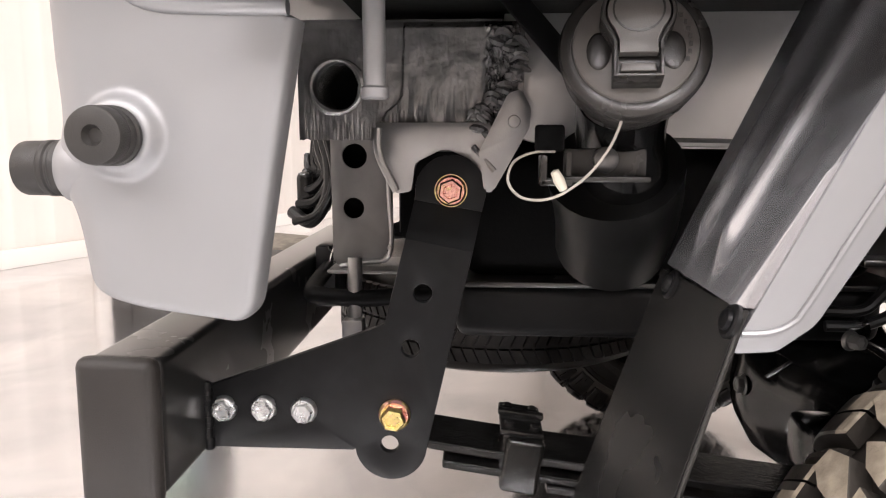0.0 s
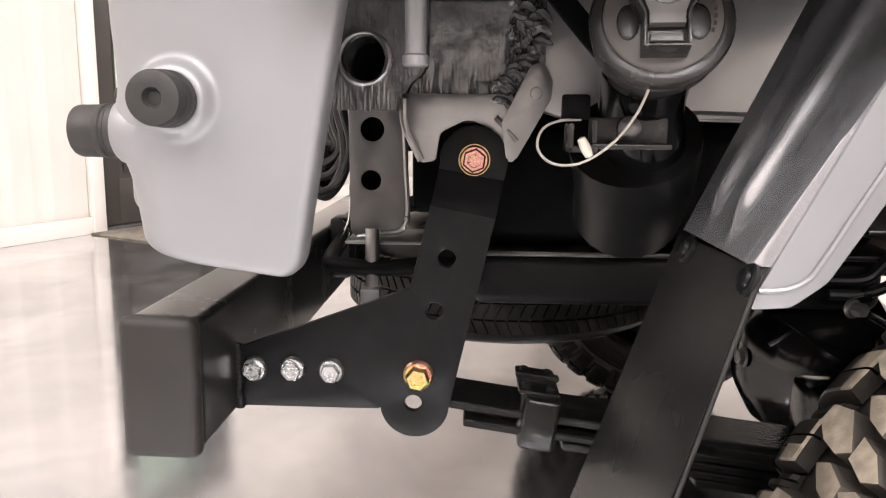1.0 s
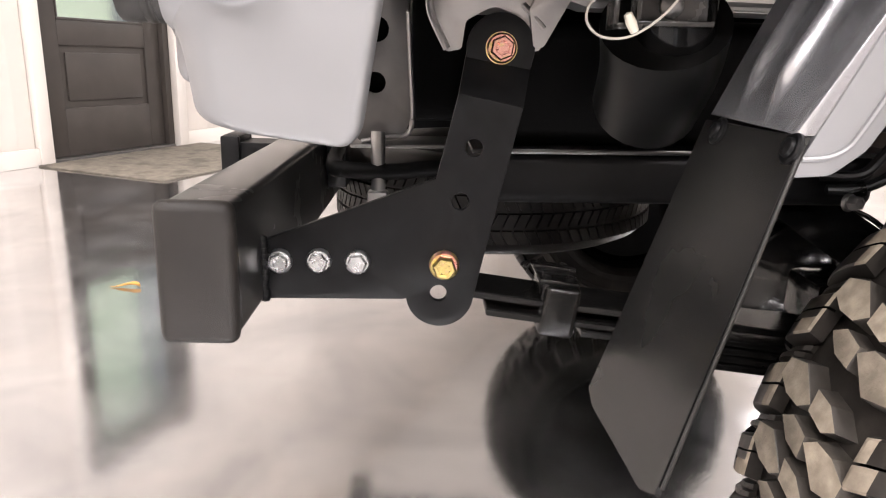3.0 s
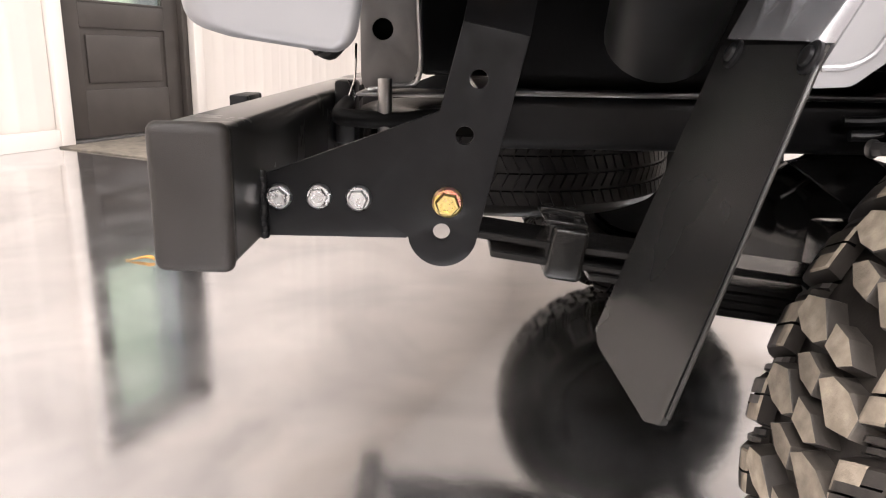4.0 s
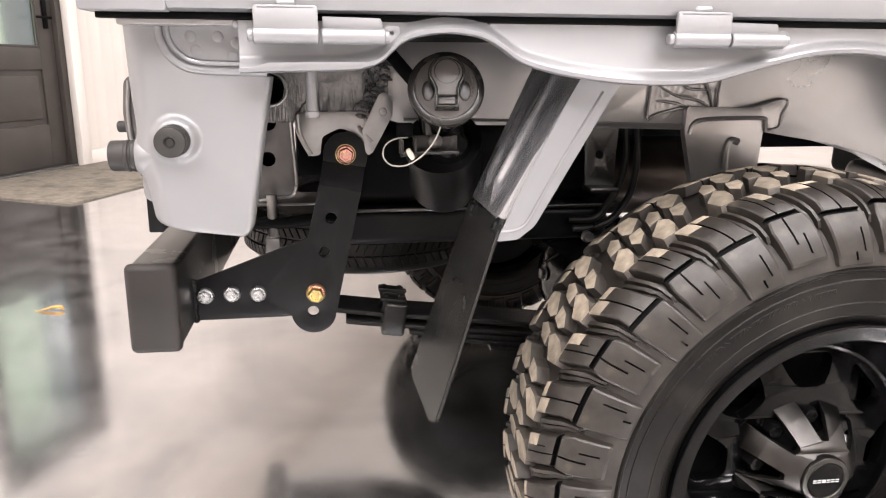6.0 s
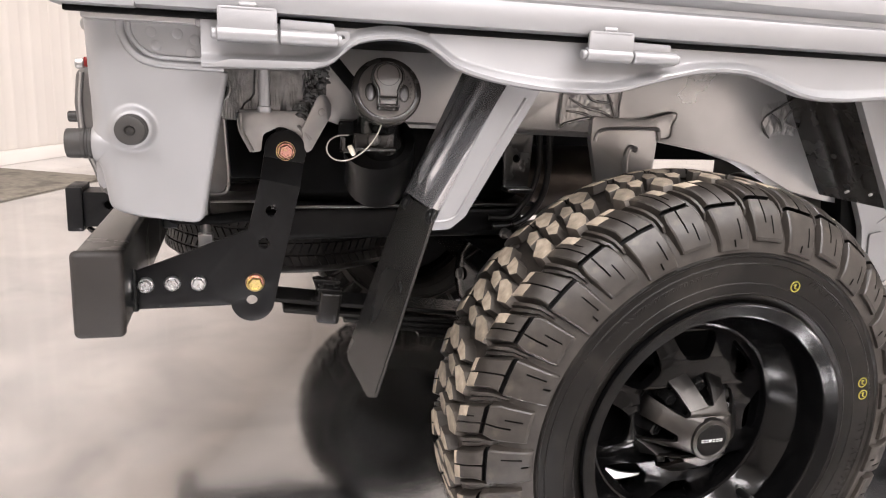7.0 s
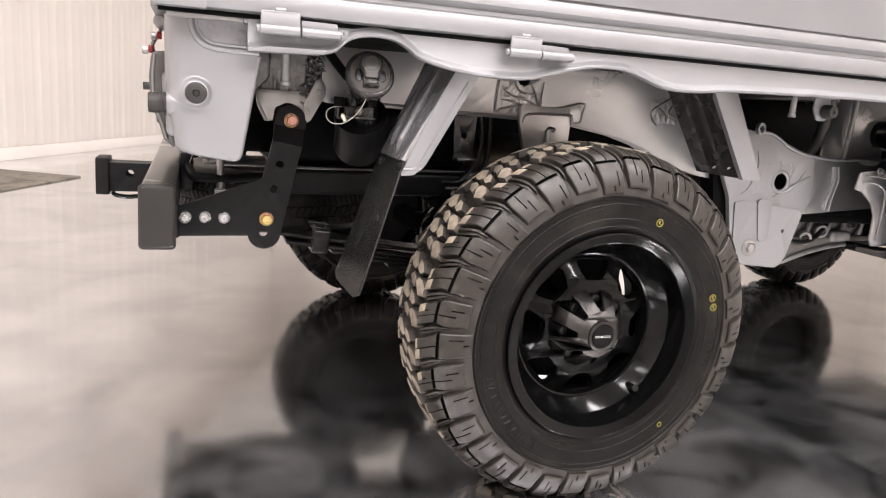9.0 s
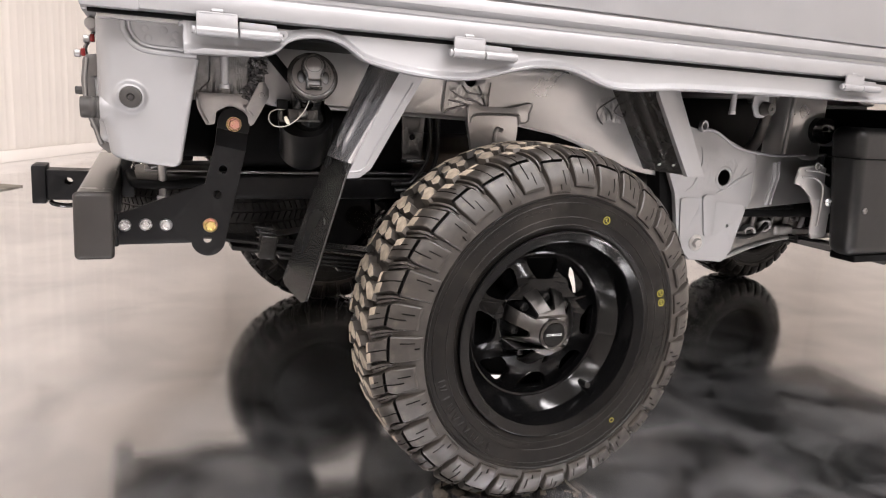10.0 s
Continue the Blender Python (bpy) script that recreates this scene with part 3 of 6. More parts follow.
# ---- rear corner ----
def rear_corner():
    d = thing("rear_corner_panel", (-0.09, 0.40, 0.606), "silver painted rear corner panel with two rubber plugs", "truck part")
    pts = [(-0.1535, 0.806), (-0.1525, 0.74), (-0.1480, 0.672), (-0.1410, 0.6175), (-0.119, 0.6110), (-0.050, 0.6015), (-0.0435, 0.640), (-0.034, 0.6925), (-0.0215, 0.7595), (-0.034, 0.7605), (-0.0355, 0.806)]
    out = rounded(pts, [0, 0.02, 0.04, 0.016, 0.02, 0.030, 0.02, 0.03, 0, 0, 0], 10)
    low = min(range(len(out)), key=lambda k: out[k].y)
    left = sorted(((p.y, p.x) for p in out[:low + 1]))
    right = sorted(((p.y, p.x) for p in out[low:]))
    ease = lambda d, r: 0.0 if d >= r else r - math.sqrt(max(0.0, r * r - (r - d) ** 2))
    bm = bmesh.new()
    nz, nx = 120, 84
    rows = []
    z0, z1 = out[low].y, 0.806
    for i in range(nz + 1):
        z = z0 + (z1 - z0) * (i / nz) ** 1.5
        xl, xr = np.interp(z, [q[0] for q in left], [q[1] for q in left]), np.interp(z, [q[0] for q in right], [q[1] for q in right])
        row = []
        for j in range(nx + 1):
            x = xl + (xr - xl) * j / nx
            base = np.interp(x, [-0.1410, -0.119, -0.050], [0.6175, 0.6110, 0.6015])
            r1 = math.hypot(x + 0.1128, z - 0.7010)
            t = min(1, max(0, (r1 - 0.0152) / 0.0085))
            y = 0.388 + ease(x - xl, 0.020) * 0.9 + ease(xr - x, 0.0065) + ease(max(0, z - base), 0.008) * 0.7 - 0.0068 * (1 - t) ** 2 * (1 + 2 * t)
            r2 = math.hypot((x + 0.150) * 0.8, z - 0.684)
            y += 0.0012 * max(0, min(1, (z - 0.764) / 0.004)) * max(0, min(1, (x + 0.108) / 0.004))
            bulge = 0.006 * math.exp(-(r2 / 0.017) ** 2)
            row.append(bm.verts.new((x - bulge, y - 0.35 * bulge, z)))
        rows.append(row)
    for a, b in zip(rows, rows[1:]):
        for j in range(nx):
            bm.faces.new((a[j], a[j + 1], b[j + 1], b[j]))
    edge = [r[0] for r in rows[::-1]] + rows[0][1:] + [r[-1] for r in rows[1:]]
    inner = [bm.verts.new(v.co + Vector((0, 0.010, 0))) for v in edge]
    for k in range(len(edge) - 1):
        bm.faces.new((edge[k], edge[k + 1], inner[k + 1], inner[k]))
    bmesh.ops.remove_doubles(bm, verts=bm.verts, dist=1e-6)
    body = part("outer_skin", bm, SILVER, d)
    back = box(-0.1545, -0.125, 0.410, 0.62, 0.636, 0.802, 0.010, 4)
    part("rear_face", back, SILVER, d)
    # pressed bead that curves along the raised upper field
    bead = tube([(-0.119, 0.389, 0.803), (-0.1185, 0.389, 0.792), (-0.113, 0.389, 0.779), (-0.103, 0.389, 0.769), (-0.090, 0.389, 0.7645), (-0.065, 0.389, 0.763), (-0.026, 0.3885, 0.7625)], 0.0042, 12, 6)
    part("pressed_bead", bead, SILVER, body)
    bead = tube([(-0.112, 0.389, 0.804), (-0.111, 0.389, 0.792), (-0.106, 0.389, 0.782), (-0.097, 0.389, 0.774), (-0.086, 0.389, 0.7705), (-0.065, 0.389, 0.7695), (-0.036, 0.3885, 0.769)], 0.0028, 10, 6)
    part("pressed_bead", bead, SILVER, body)
    for x, z in ((-0.092, 0.7935), (-0.068, 0.793), (-0.052, 0.788), (-0.088, 0.781), (-0.056, 0.775)):
        part("weld_dimple", revolve([(0.0052, 0), (0.0030, 0.0007), (0.0, 0.0002)], (x, 0.3889, z), (0, -1, 0), 14), SILVER, body)
    collar = revolve([(0.0200, -0.012), (0.0196, -0.004), (0.0180, 0.0035), (0.0165, 0.0050), (0.0, 0.0050)], (-0.1475, 0.407, 0.684), (-1, 0, 0), 40)
    part("boss", collar, SILVER, body)
    return d


rear_corner()


def plug(origin, axis, r, length, label):
    prof = [(r * 0.98, 0), (r * 1.04, 0.0015), (r * 1.04, 0.004), (r * 0.97, 0.005), (r * 0.97, 0.0065), (r * 1.03, 0.0075), (r * 1.03, 0.0098), (r * 0.985, 0.011),
            (r, 0.0125), (r * 0.99, length - 0.002), (r * 0.95, length - 0.0005), (r * 0.88, length), (r * 0.36, length), (r * 0.34, length - 0.0012), (r * 0.24, length - 0.0035), (0, length - 0.003)]
    d = thing("rubber_plug", origin, label, "plug", group="rubber plugs of the corner panel")
    part("collar", revolve(prof[:8], origin, axis, 36), PLUG_RUBBER, d)
    part("plug_body", revolve(prof[7:], origin, axis, 36), PLUG_RUBBER, d)
    return d


plug((-0.1128, 0.3812, 0.7010), (0, -1, 0), 0.0142, 0.021, "dark grey rubber plug with a dimpled face in a silver boss")
plug((-0.1520, 0.406, 0.684), (-1, 0, 0), 0.0147, 0.025, "dark grey ridged rubber plug facing backwards on a silver boss")


def tail_lamp():
    d = thing("tail_lamp", (-0.16, 0.5, 0.64), "dark-framed rear lamp with clear and red lenses", "lamp")
    outline = rounded([(-0.1505, 0.7590), (-0.1740, 0.7560), (-0.1782, 0.7200), (-0.1755, 0.6790), (-0.1650, 0.6500), (-0.1590, 0.6280), (-0.1440, 0.6150), (-0.1420, 0.6240), (-0.1460, 0.6925)],
                      [0.002, 0.012, 0.03, 0.03, 0.02, 0.012, 0.004, 0.01, 0.03], 6)
    windows = [rounded([(-0.1608, 0.7275), (-0.1535, 0.7280), (-0.1525, 0.6955), (-0.1598, 0.6950)], 0.002, 3), rounded([(-0.1580, 0.6640), (-0.1525, 0.6640), (-0.1490, 0.6380), (-0.1545, 0.6385)], 0.002, 3)]
    part("lamp_frame", sheet(outline, windows, upright(0.462, 0.012), 0, 0.002), GUNMETAL, d)
    part("lamp_body", box(-0.170, -0.150, 0.476, 0.60, 0.650, 0.752, 0.006, 3), GLOSS_BLACK, d)
    part("lens", box(-0.1620, -0.1520, 0.470, 0.4755, 0.690, 0.732, 0.001), LENS, d, "clear lens")
    part("lens", box(-0.1595, -0.1490, 0.470, 0.4755, 0.634, 0.668, 0.001), LENS, d, "clear lens")
    part("lens", box(-0.1730, -0.1702, 0.482, 0.59, 0.700, 0.745, 0.001), RED, d, "red lens")
    part("rib", tube([(-0.1690, 0.4610, 0.7520), (-0.1725, 0.4605, 0.7200), (-0.1705, 0.4605, 0.6820), (-0.1610, 0.4605, 0.6520), (-0.1545, 0.4610, 0.6300)], 0.0022, 8, 6), STEEL_GREY, d)
    part("grommet", rod((-0.176, 0.47, 0.7057), (-0.1868, 0.47, 0.7057), 0.0058, 16, round_end=0.001), PLUG_RUBBER, d)


tail_lamp()


def gate_latch():
    d = thing("gate_latch", (-0.166, 0.372, 0.785), "grey steel tailgate latch with red tips", "latch")
    part("bolt", rod((-0.1641, 0.490, 0.8021), (-0.1641, 0.55, 0.8021), 0.0085, 20, round_end=0.001), STEEL_GREY, d)
    part("arm", tube([(-0.160, 0.55, 0.822), (-0.158, 0.55, 0.812), (-0.164, 0.55, 0.800)], 0.0045, 8, 4), GUNMETAL, d)
    part("carrier", tube([(-0.160, 0.556, 0.80), (-0.168, 0.556, 0.785), (-0.1765, 0.556, 0.768), (-0.170, 0.556, 0.752), (-0.155, 0.556, 0.742)], 0.003, 8, 5), GUNMETAL, d)
    for x, z in ((-0.1654, 0.7845), (-0.1785, 0.7627)):
        part("tip", box(x - 0.0035, x + 0.0035, 0.544, 0.556, z - 0.006, z + 0.006, 0.002), RED, d, "red plastic tip")
        part("tip_holder", rod((x - 0.013, 0.55, z - 0.002), (x - 0.003, 0.55, z - 0.002), 0.0062, 14, round_end=0.0015), STEEL_GREY, d)


gate_latch()


def drop_pin(x, y, z0, z1):
    d = thing("stop_pin", (x, y, z0), "silver painted stop pin hanging under the bed", "pin", group="stop pins under the bed")
    part("shaft", rod((x, y, z0 + 0.004), (x, y, z1), 0.0058, 18), SILVER, d)
    part("foot", rod((x, y, z0), (x, y, z0 + 0.0065), 0.0072, 18, round_end=0.001), SILVER, d)


drop_pin(0.0135, 0.404, 0.7195, 0.806)
drop_pin(1.003, 0.404, 0.7255, 0.806)


def stop_bracket():
    d = thing("stop_bracket", (1.085, 0.40, 0.72), "silver tab with a black rubber stop", "bracket")
    tab = sheet(rounded([(1.058, 0.772), (1.058, 0.744), (1.07, 0.722), (1.095, 0.722), (1.10, 0.744), (1.10, 0.772)], 0.012), [], upright(0.404, 0.004), 0, 0.001)
    box(1.05, 1.11, 0.39, 0.415, 0.766, 0.772, 0.002, 2, tab)
    part("tab", tab, SILVER, d)
    part("rubber_stop", revolve([(0.010, 0), (0.0145, 0.002), (0.0145, 0.008), (0.012, 0.012), (0.012, 0.022), (0.004, 0.022), (0.003, 0.019), (0, 0.019)], (1.086, 0.404, 0.741), (0.1, -1, 0), 24), PLUG_RUBBER, d)


stop_bracket()


# ---- fender posts and mud flap ----
def rear_post():
    """Sloping rear wall of the wheel arch, ribbed, with a wide silver outer flange."""
    d = thing("rear_fender_post", (0.2, 0.40, 0.61), "silver sloping fender post with two pressed ribs", "truck part")
    a_in, b_in = Vector((0.194, 0.512, 0.6165)), Vector((0.2744, 0.512, 0.792))
    a_out, b_out = Vector((0.1985, 0.402, 0.614)), Vector((0.277, 0.380, 0.765))
    bm = bmesh.new()
    nu, nv = 24, 72
    nrm = Vector((-0.90, 0, 0.42))
    rows = []
    for i in range(nu + 1):
        t = i / nu
        row = []
        for j in range(nv + 1):
            s = j / nv
            p = (a_in.lerp(a_out, s)).lerp(b_in.lerp(b_out, s), t)
            rise = min(1.0, max(0.0, (t - 0.02) / 0.20))
            rib = (0.0075 * math.exp(-((s - 0.30) / 0.055) ** 2) + 0.0090 * math.exp(-((s - 0.63) / 0.062) ** 2)) * rise * rise * (3 - 2 * rise)
            turn = 0.0020 * max(0, (s - 0.9) / 0.1) ** 2
            row.append(bm.verts.new(p + nrm * (rib - turn)))
        z = row[-1].co.z
        row.append(bm.verts.new((0.200 + 0.4545 * (z - 0.589), 0.3995 - 0.075 * (z - 0.60), z)))
        rows.append(row)
    for a, b in zip(rows, rows[1:]):
        for j in range(nv + 1):
            bm.faces.new((a[j], a[j + 1], b[j + 1], b[j]))
    part("ribbed_wall", bm, BRIGHT_SILVER, d, "glossy ribbed rear wall in brightened silver").data.set_sharp_from_angle(angle=radians(85))
    fl = rounded([(0.1980, 0.5890), (0.2215, 0.5905), (0.2395, 0.6050), (0.3225, 0.760), (0.278, 0.765)], [0.003, 0.012, 0.022, 0.004, 0.002], 6)

    def lay(a, b, k):
        t = (b - 0.60) / 0.16
        return Vector((a, 0.398 - 0.012 * t + 0.010 * k, b))

    flange = sheet(fl, [], lay, 0.0, 0.0048)
    part("outer_flange", flange, SILVER, d)
    ridge = tube([(0.2030, 0.3985, 0.6000), (0.2170, 0.3980, 0.6010), (0.2275, 0.3975, 0.6060), (0.2350, 0.3965, 0.6170), (0.262, 0.3930, 0.671), (0.302, 0.3870, 0.744)], 0.0020, 8, 6)
    part("pressed_bead", ridge, SILVER, d)
    return d


rear_post()


def mud_flap():
    d = thing("mud_flap", (0.12, 0.43, 0.39), "flat black steel mud flap hanging from the fender post", "mud flap", LEVEL)

    def lay(a, b, k):     # a: across the truck, b: height
        t = (b - 0.385) / (0.606 - 0.385)
        inner = 0.507 + 0.007 * t
        return Vector((0.1150 + 0.0715 * t + 0.09 * (inner - a) + 0.004 * k, a, b))

    own = bmesh.new()
    n = 16
    rows = []
    for i in range(n + 1):
        t = i / n
        z0 = 0.606
        y_in, y_out = 0.507 + (0.514 - 0.507) * t, 0.372 + (0.3975 - 0.372) * t
        row = []
        for j in range(9):
            s = j / 8
            y = y_in + (y_out - y_in) * s
            low = 0.3870 - 0.0060 * s + 0.008 * max(0, (s - 0.9) / 0.1) ** 2 + 0.006 * max(0, (0.08 - s) / 0.08) ** 2
            row.append((y, low + (z0 - low) * t))
        rows.append(row)
    for k in (0.0, 1.0):
        vs = [[own.verts.new(lay(a, b, k)) for a, b in row] for row in rows]
        for a, b in zip(vs, vs[1:]):
            for j in range(8):
                own.faces.new((a[j], a[j + 1], b[j + 1], b[j]) if k else (a[j], b[j], b[j + 1], a[j + 1]))
        if k == 0.0:
            front = vs
    back = vs
    ring = lambda v: v[0] + [r[-1] for r in v[1:]] + v[-1][-2::-1] + [r[0] for r in v[-2:0:-1]]
    fa, ba = ring(front), ring(back)
    for j in range(len(fa)):
        own.faces.new((fa[j], fa[(j + 1) % len(fa)], ba[(j + 1) % len(fa)], ba[j]))
    part("flap_plate", own, FLAP, d)
    nrm = Vector((-0.95, 0, 0.31))
    for y, z in ((0.4905, 0.600), (0.4030, 0.599)):
        o = lay(y, z, 0.0) - nrm * 0.001
        part("rivet", revolve([(0.0098, 0), (0.0098, 0.002), (0.0085, 0.0032), (0.0062, 0.0032), (0.0055, 0.0052), (0.0040, 0.006), (0, 0.006)], o, nrm, 24), POWDER, d, "round black fixing")
    part("edge_strip", tube([lay(0.3705, 0.394, 0.5), lay(0.3835, 0.50, 0.5), lay(0.3970, 0.602, 0.5)], 0.0014, 6, 6), POWDER_TUBE, d)
    return d


mud_flap()


def front_post():
    d = thing("front_fender_post", (0.95, 0.45, 0.6), "sloping fender post with a black face and silver flange", "truck part")
    it, ib, ot, ob_ = Vector((0.846, 0.600, 0.770)), Vector((0.956, 0.600, 0.594)), Vector((0.851, 0.460, 0.765)), Vector((0.955, 0.460, 0.594))
    bm = bmesh.new()
    nu, nv = 10, 24
    rows = []
    for i in range(nu + 1):
        row = []
        for j in range(nv + 1):
            s, t = j / nv, i / nu
            p = ot.lerp(it, s).lerp(ob_.lerp(ib, s), t)
            rib = 0.0030 * (math.exp(-((s - 0.3) / 0.07) ** 2) + math.exp(-((s - 0.62) / 0.07) ** 2)) * min(1, (1 - t) * 5)
            row.append(bm.verts.new(p + Vector((-0.86, 0, -0.5)) * rib))
        rows.append(row)
    for a, b in zip(rows, rows[1:]):
        for j in range(nv):
            bm.faces.new((a[j], a[j + 1], b[j + 1], b[j]))
    part("ribbed_wall", bm, CAP_BLACK, d, "black ribbed wall")
    fl = rounded([(0.851, 0.765), (0.908, 0.767), (1.003, 0.590), (0.955, 0.592)], [0.002, 0.004, 0.006, 0.002])
    part("outer_flange", sheet(fl, [], upright(0.455, 0.012), 0, 0.003), SILVER, d)
    side = bmesh.new()
    quad = [side.verts.new(v) for v in ((0.906, 0.467, 0.767), (0.9975, 0.467, 0.592), (0.9975, 0.60, 0.592), (0.906, 0.60, 0.767))]
    side.faces.new(quad)
    part("front_wall", side, SILVER_DULL, d)
    for y, z in ((0.485, 0.615), (0.53, 0.612)):
        part("plug", rod((0.945, y, z), (0.9385, y, z - 0.003), 0.0022, 10), LENS, d)


front_post()


# ---- frame rail, wheel house and mounts ----
def smeared(x0, x1, z0, z1, y, nx, nz, height, seed, hole=None):
    """A crumpled patch of seam sealer that fades out into the sheet round it."""
    bm = bmesh.new()
    grid = {}
    for i in range(nx + 1):
        for k in range(nz + 1):
            a, b = i / nx, k / nz
            x, z = x0 + (x1 - x0) * a, z0 + (z1 - z0) * b
            warp = 0.35 * noise.noise(Vector((x * 40, z * 40, seed)))
            m = min(a, 1 - a, b, 1 - b) * 4.5 + warp
            m = max(0.0, min(1.0, m))
            f = 1 - abs(noise.fractal(Vector((x * 60 + seed, z * 34, seed)), 0.9, 2.1, 4))
            g = noise.noise(Vector((x * 22, z * 22, seed + 4)))
            grid[i, k] = bm.verts.new((x, y + 0.0025 - m * (0.0025 + height * (0.75 * f * f - 0.25 + 0.3 * g)), z))
    for i in range(nx):
        for k in range(nz):
            vs = (grid[i, k], grid[i + 1, k], grid[i + 1, k + 1], grid[i, k + 1])
            c = sum((v.co for v in vs), Vector()) / 4
            if hole and (c.x - hole[0]) ** 2 + (c.z - hole[1]) ** 2 < hole[2] ** 2:
                continue
            bm.faces.new(vs)
    return bm


def frame_rail():
    d = thing("frame_rail", (0.5, 0.62, 0.68), "silver painted frame rail and inner wheel house", "truck part")
    out = [(0.085, 0.705), (0.12, 0.694), (0.25, 0.692), (0.36, 0.688), (0.50, 0.684), (0.62, 0.680), (0.735, 0.661), (0.80, 0.643), (0.893, 0.600), (0.96, 0.584), (1.04, 0.572), (1.04, 0.80), (0.085, 0.80)]
    part("side_web", sheet(rounded(out, [0, 0.02, 0, 0, 0, 0.06, 0.06, 0.06, 0.05, 0, 0, 0, 0], 4), [circle(0.505, 0.7655, 0.014)], upright(0.600, 0.05), 0, 0.006), SILVER_DULL, d)
    part("lower_bead", tube([(0.12, 0.601, 0.6985), (0.25, 0.601, 0.6965), (0.36, 0.601, 0.6925), (0.50, 0.601, 0.6885)], 0.004, 8, 4), SILVER_DULL, d)
    part("hole_shadow", revolve([(0.0139, 0.0), (0.0139, 0.03), (0, 0.03)], (0.505, 0.605, 0.7655), (0, 1, 0), 20), MATT_BLACK, d)
    coat = part("seam_coat", smeared(0.440, 0.552, 0.692, 0.775, 0.5985, 90, 66, 0.0026, 3.3, hole=(0.505, 0.7655, 0.0145)), SILVER_DULL, d, "smeared wrinkled seam coating")
    part("seam_coat", smeared(0.806, 0.888, 0.690, 0.752, 0.5985, 66, 54, 0.0024, 12.7), SILVER_DULL, d)
    for pts in (((0.451, 0.768), (0.448, 0.732), (0.447, 0.700), (0.459, 0.705), (0.500, 0.714), (0.542, 0.713), (0.545, 0.732), (0.548, 0.762)), ((0.460, 0.742), (0.487, 0.729), (0.520, 0.722), (0.546, 0.707)),
                ((0.485, 0.752), (0.502, 0.739), (0.534, 0.737)), ((0.457, 0.723), (0.483, 0.720), (0.510, 0.712)), ((0.521, 0.754), (0.531, 0.736), (0.543, 0.704))):
        part("crease", tube([(x, 0.5965, z) for x, z in pts], lambda s: 0.0012 + 0.0010 * math.sin(math.pi * s), 7, 5), SEALANT, coat)
    for pts in (((0.811, 0.714), (0.818, 0.725), (0.842, 0.740), (0.861, 0.749), (0.869, 0.740), (0.857, 0.719), (0.876, 0.709), (0.891, 0.705)), ((0.811, 0.714), (0.819, 0.699), (0.830, 0.689)), ((0.830, 0.728), (0.846, 0.716), (0.852, 0.700))):
        part("crease", tube([(x, 0.5970, z) for x, z in pts], lambda s: 0.0010 + 0.0012 * math.sin(math.pi * s), 7, 5), SEALANT, coat)
    lip = rounded([(0.503, 0.712), (0.552, 0.711), (0.595, 0.715), (0.644, 0.7255), (0.639, 0.686), (0.618, 0.681), (0.503, 0.684)], [0.004, 0.01, 0.02, 0.005, 0.006, 0.01, 0.004])
    plate = part("weld_flange", sheet(lip, [], upright(0.5945, 0.008), 0, 0.0025), SILVER_DULL, d)
    part("crease", tube([(0.499, 0.594, 0.702), (0.503, 0.5935, 0.712), (0.552, 0.5935, 0.710), (0.595, 0.5935, 0.714), (0.644, 0.5935, 0.7245), (0.641, 0.5935, 0.7040), (0.638, 0.594, 0.687), (0.613, 0.594, 0.683)], 0.0018, 7, 6), SILVER_DULL, plate)
    hang = sheet(rounded([(0.498, 0.716), (0.612, 0.712), (0.612, 0.680), (0.606, 0.560), (0.528, 0.560), (0.498, 0.680)], [0.006, 0.006, 0.01, 0, 0, 0.01]), [circle(0.594, 0.618, 0.004, 12)], upright(0.588, 0.012), 0, 0.003)
    tube([(0.504, 0.587, 0.680), (0.508, 0.587, 0.692), (0.520, 0.586, 0.698), (0.556, 0.586, 0.700), (0.606, 0.586, 0.700), (0.613, 0.587, 0.694), (0.615, 0.587, 0.682)], 0.0030, 8, 5, hang)
    tube([(0.563, 0.588, 0.610), (0.560, 0.587, 0.655), (0.565, 0.587, 0.670), (0.577, 0.588, 0.668)], 0.0048, 8, 5, hang)
    part("bump_stop_seat", hang, SILVER_DULL, d)
    part("end_block", sheet([(-0.075, 0.702), (0.083, 0.704), (0.083, 0.790), (-0.075, 0.790)], [circle(-0.042, 0.739, 0.0175, 24)], upright(0.585, 0.05), 0, 0.003), SEALANT, d)
    return d


frame_rail()


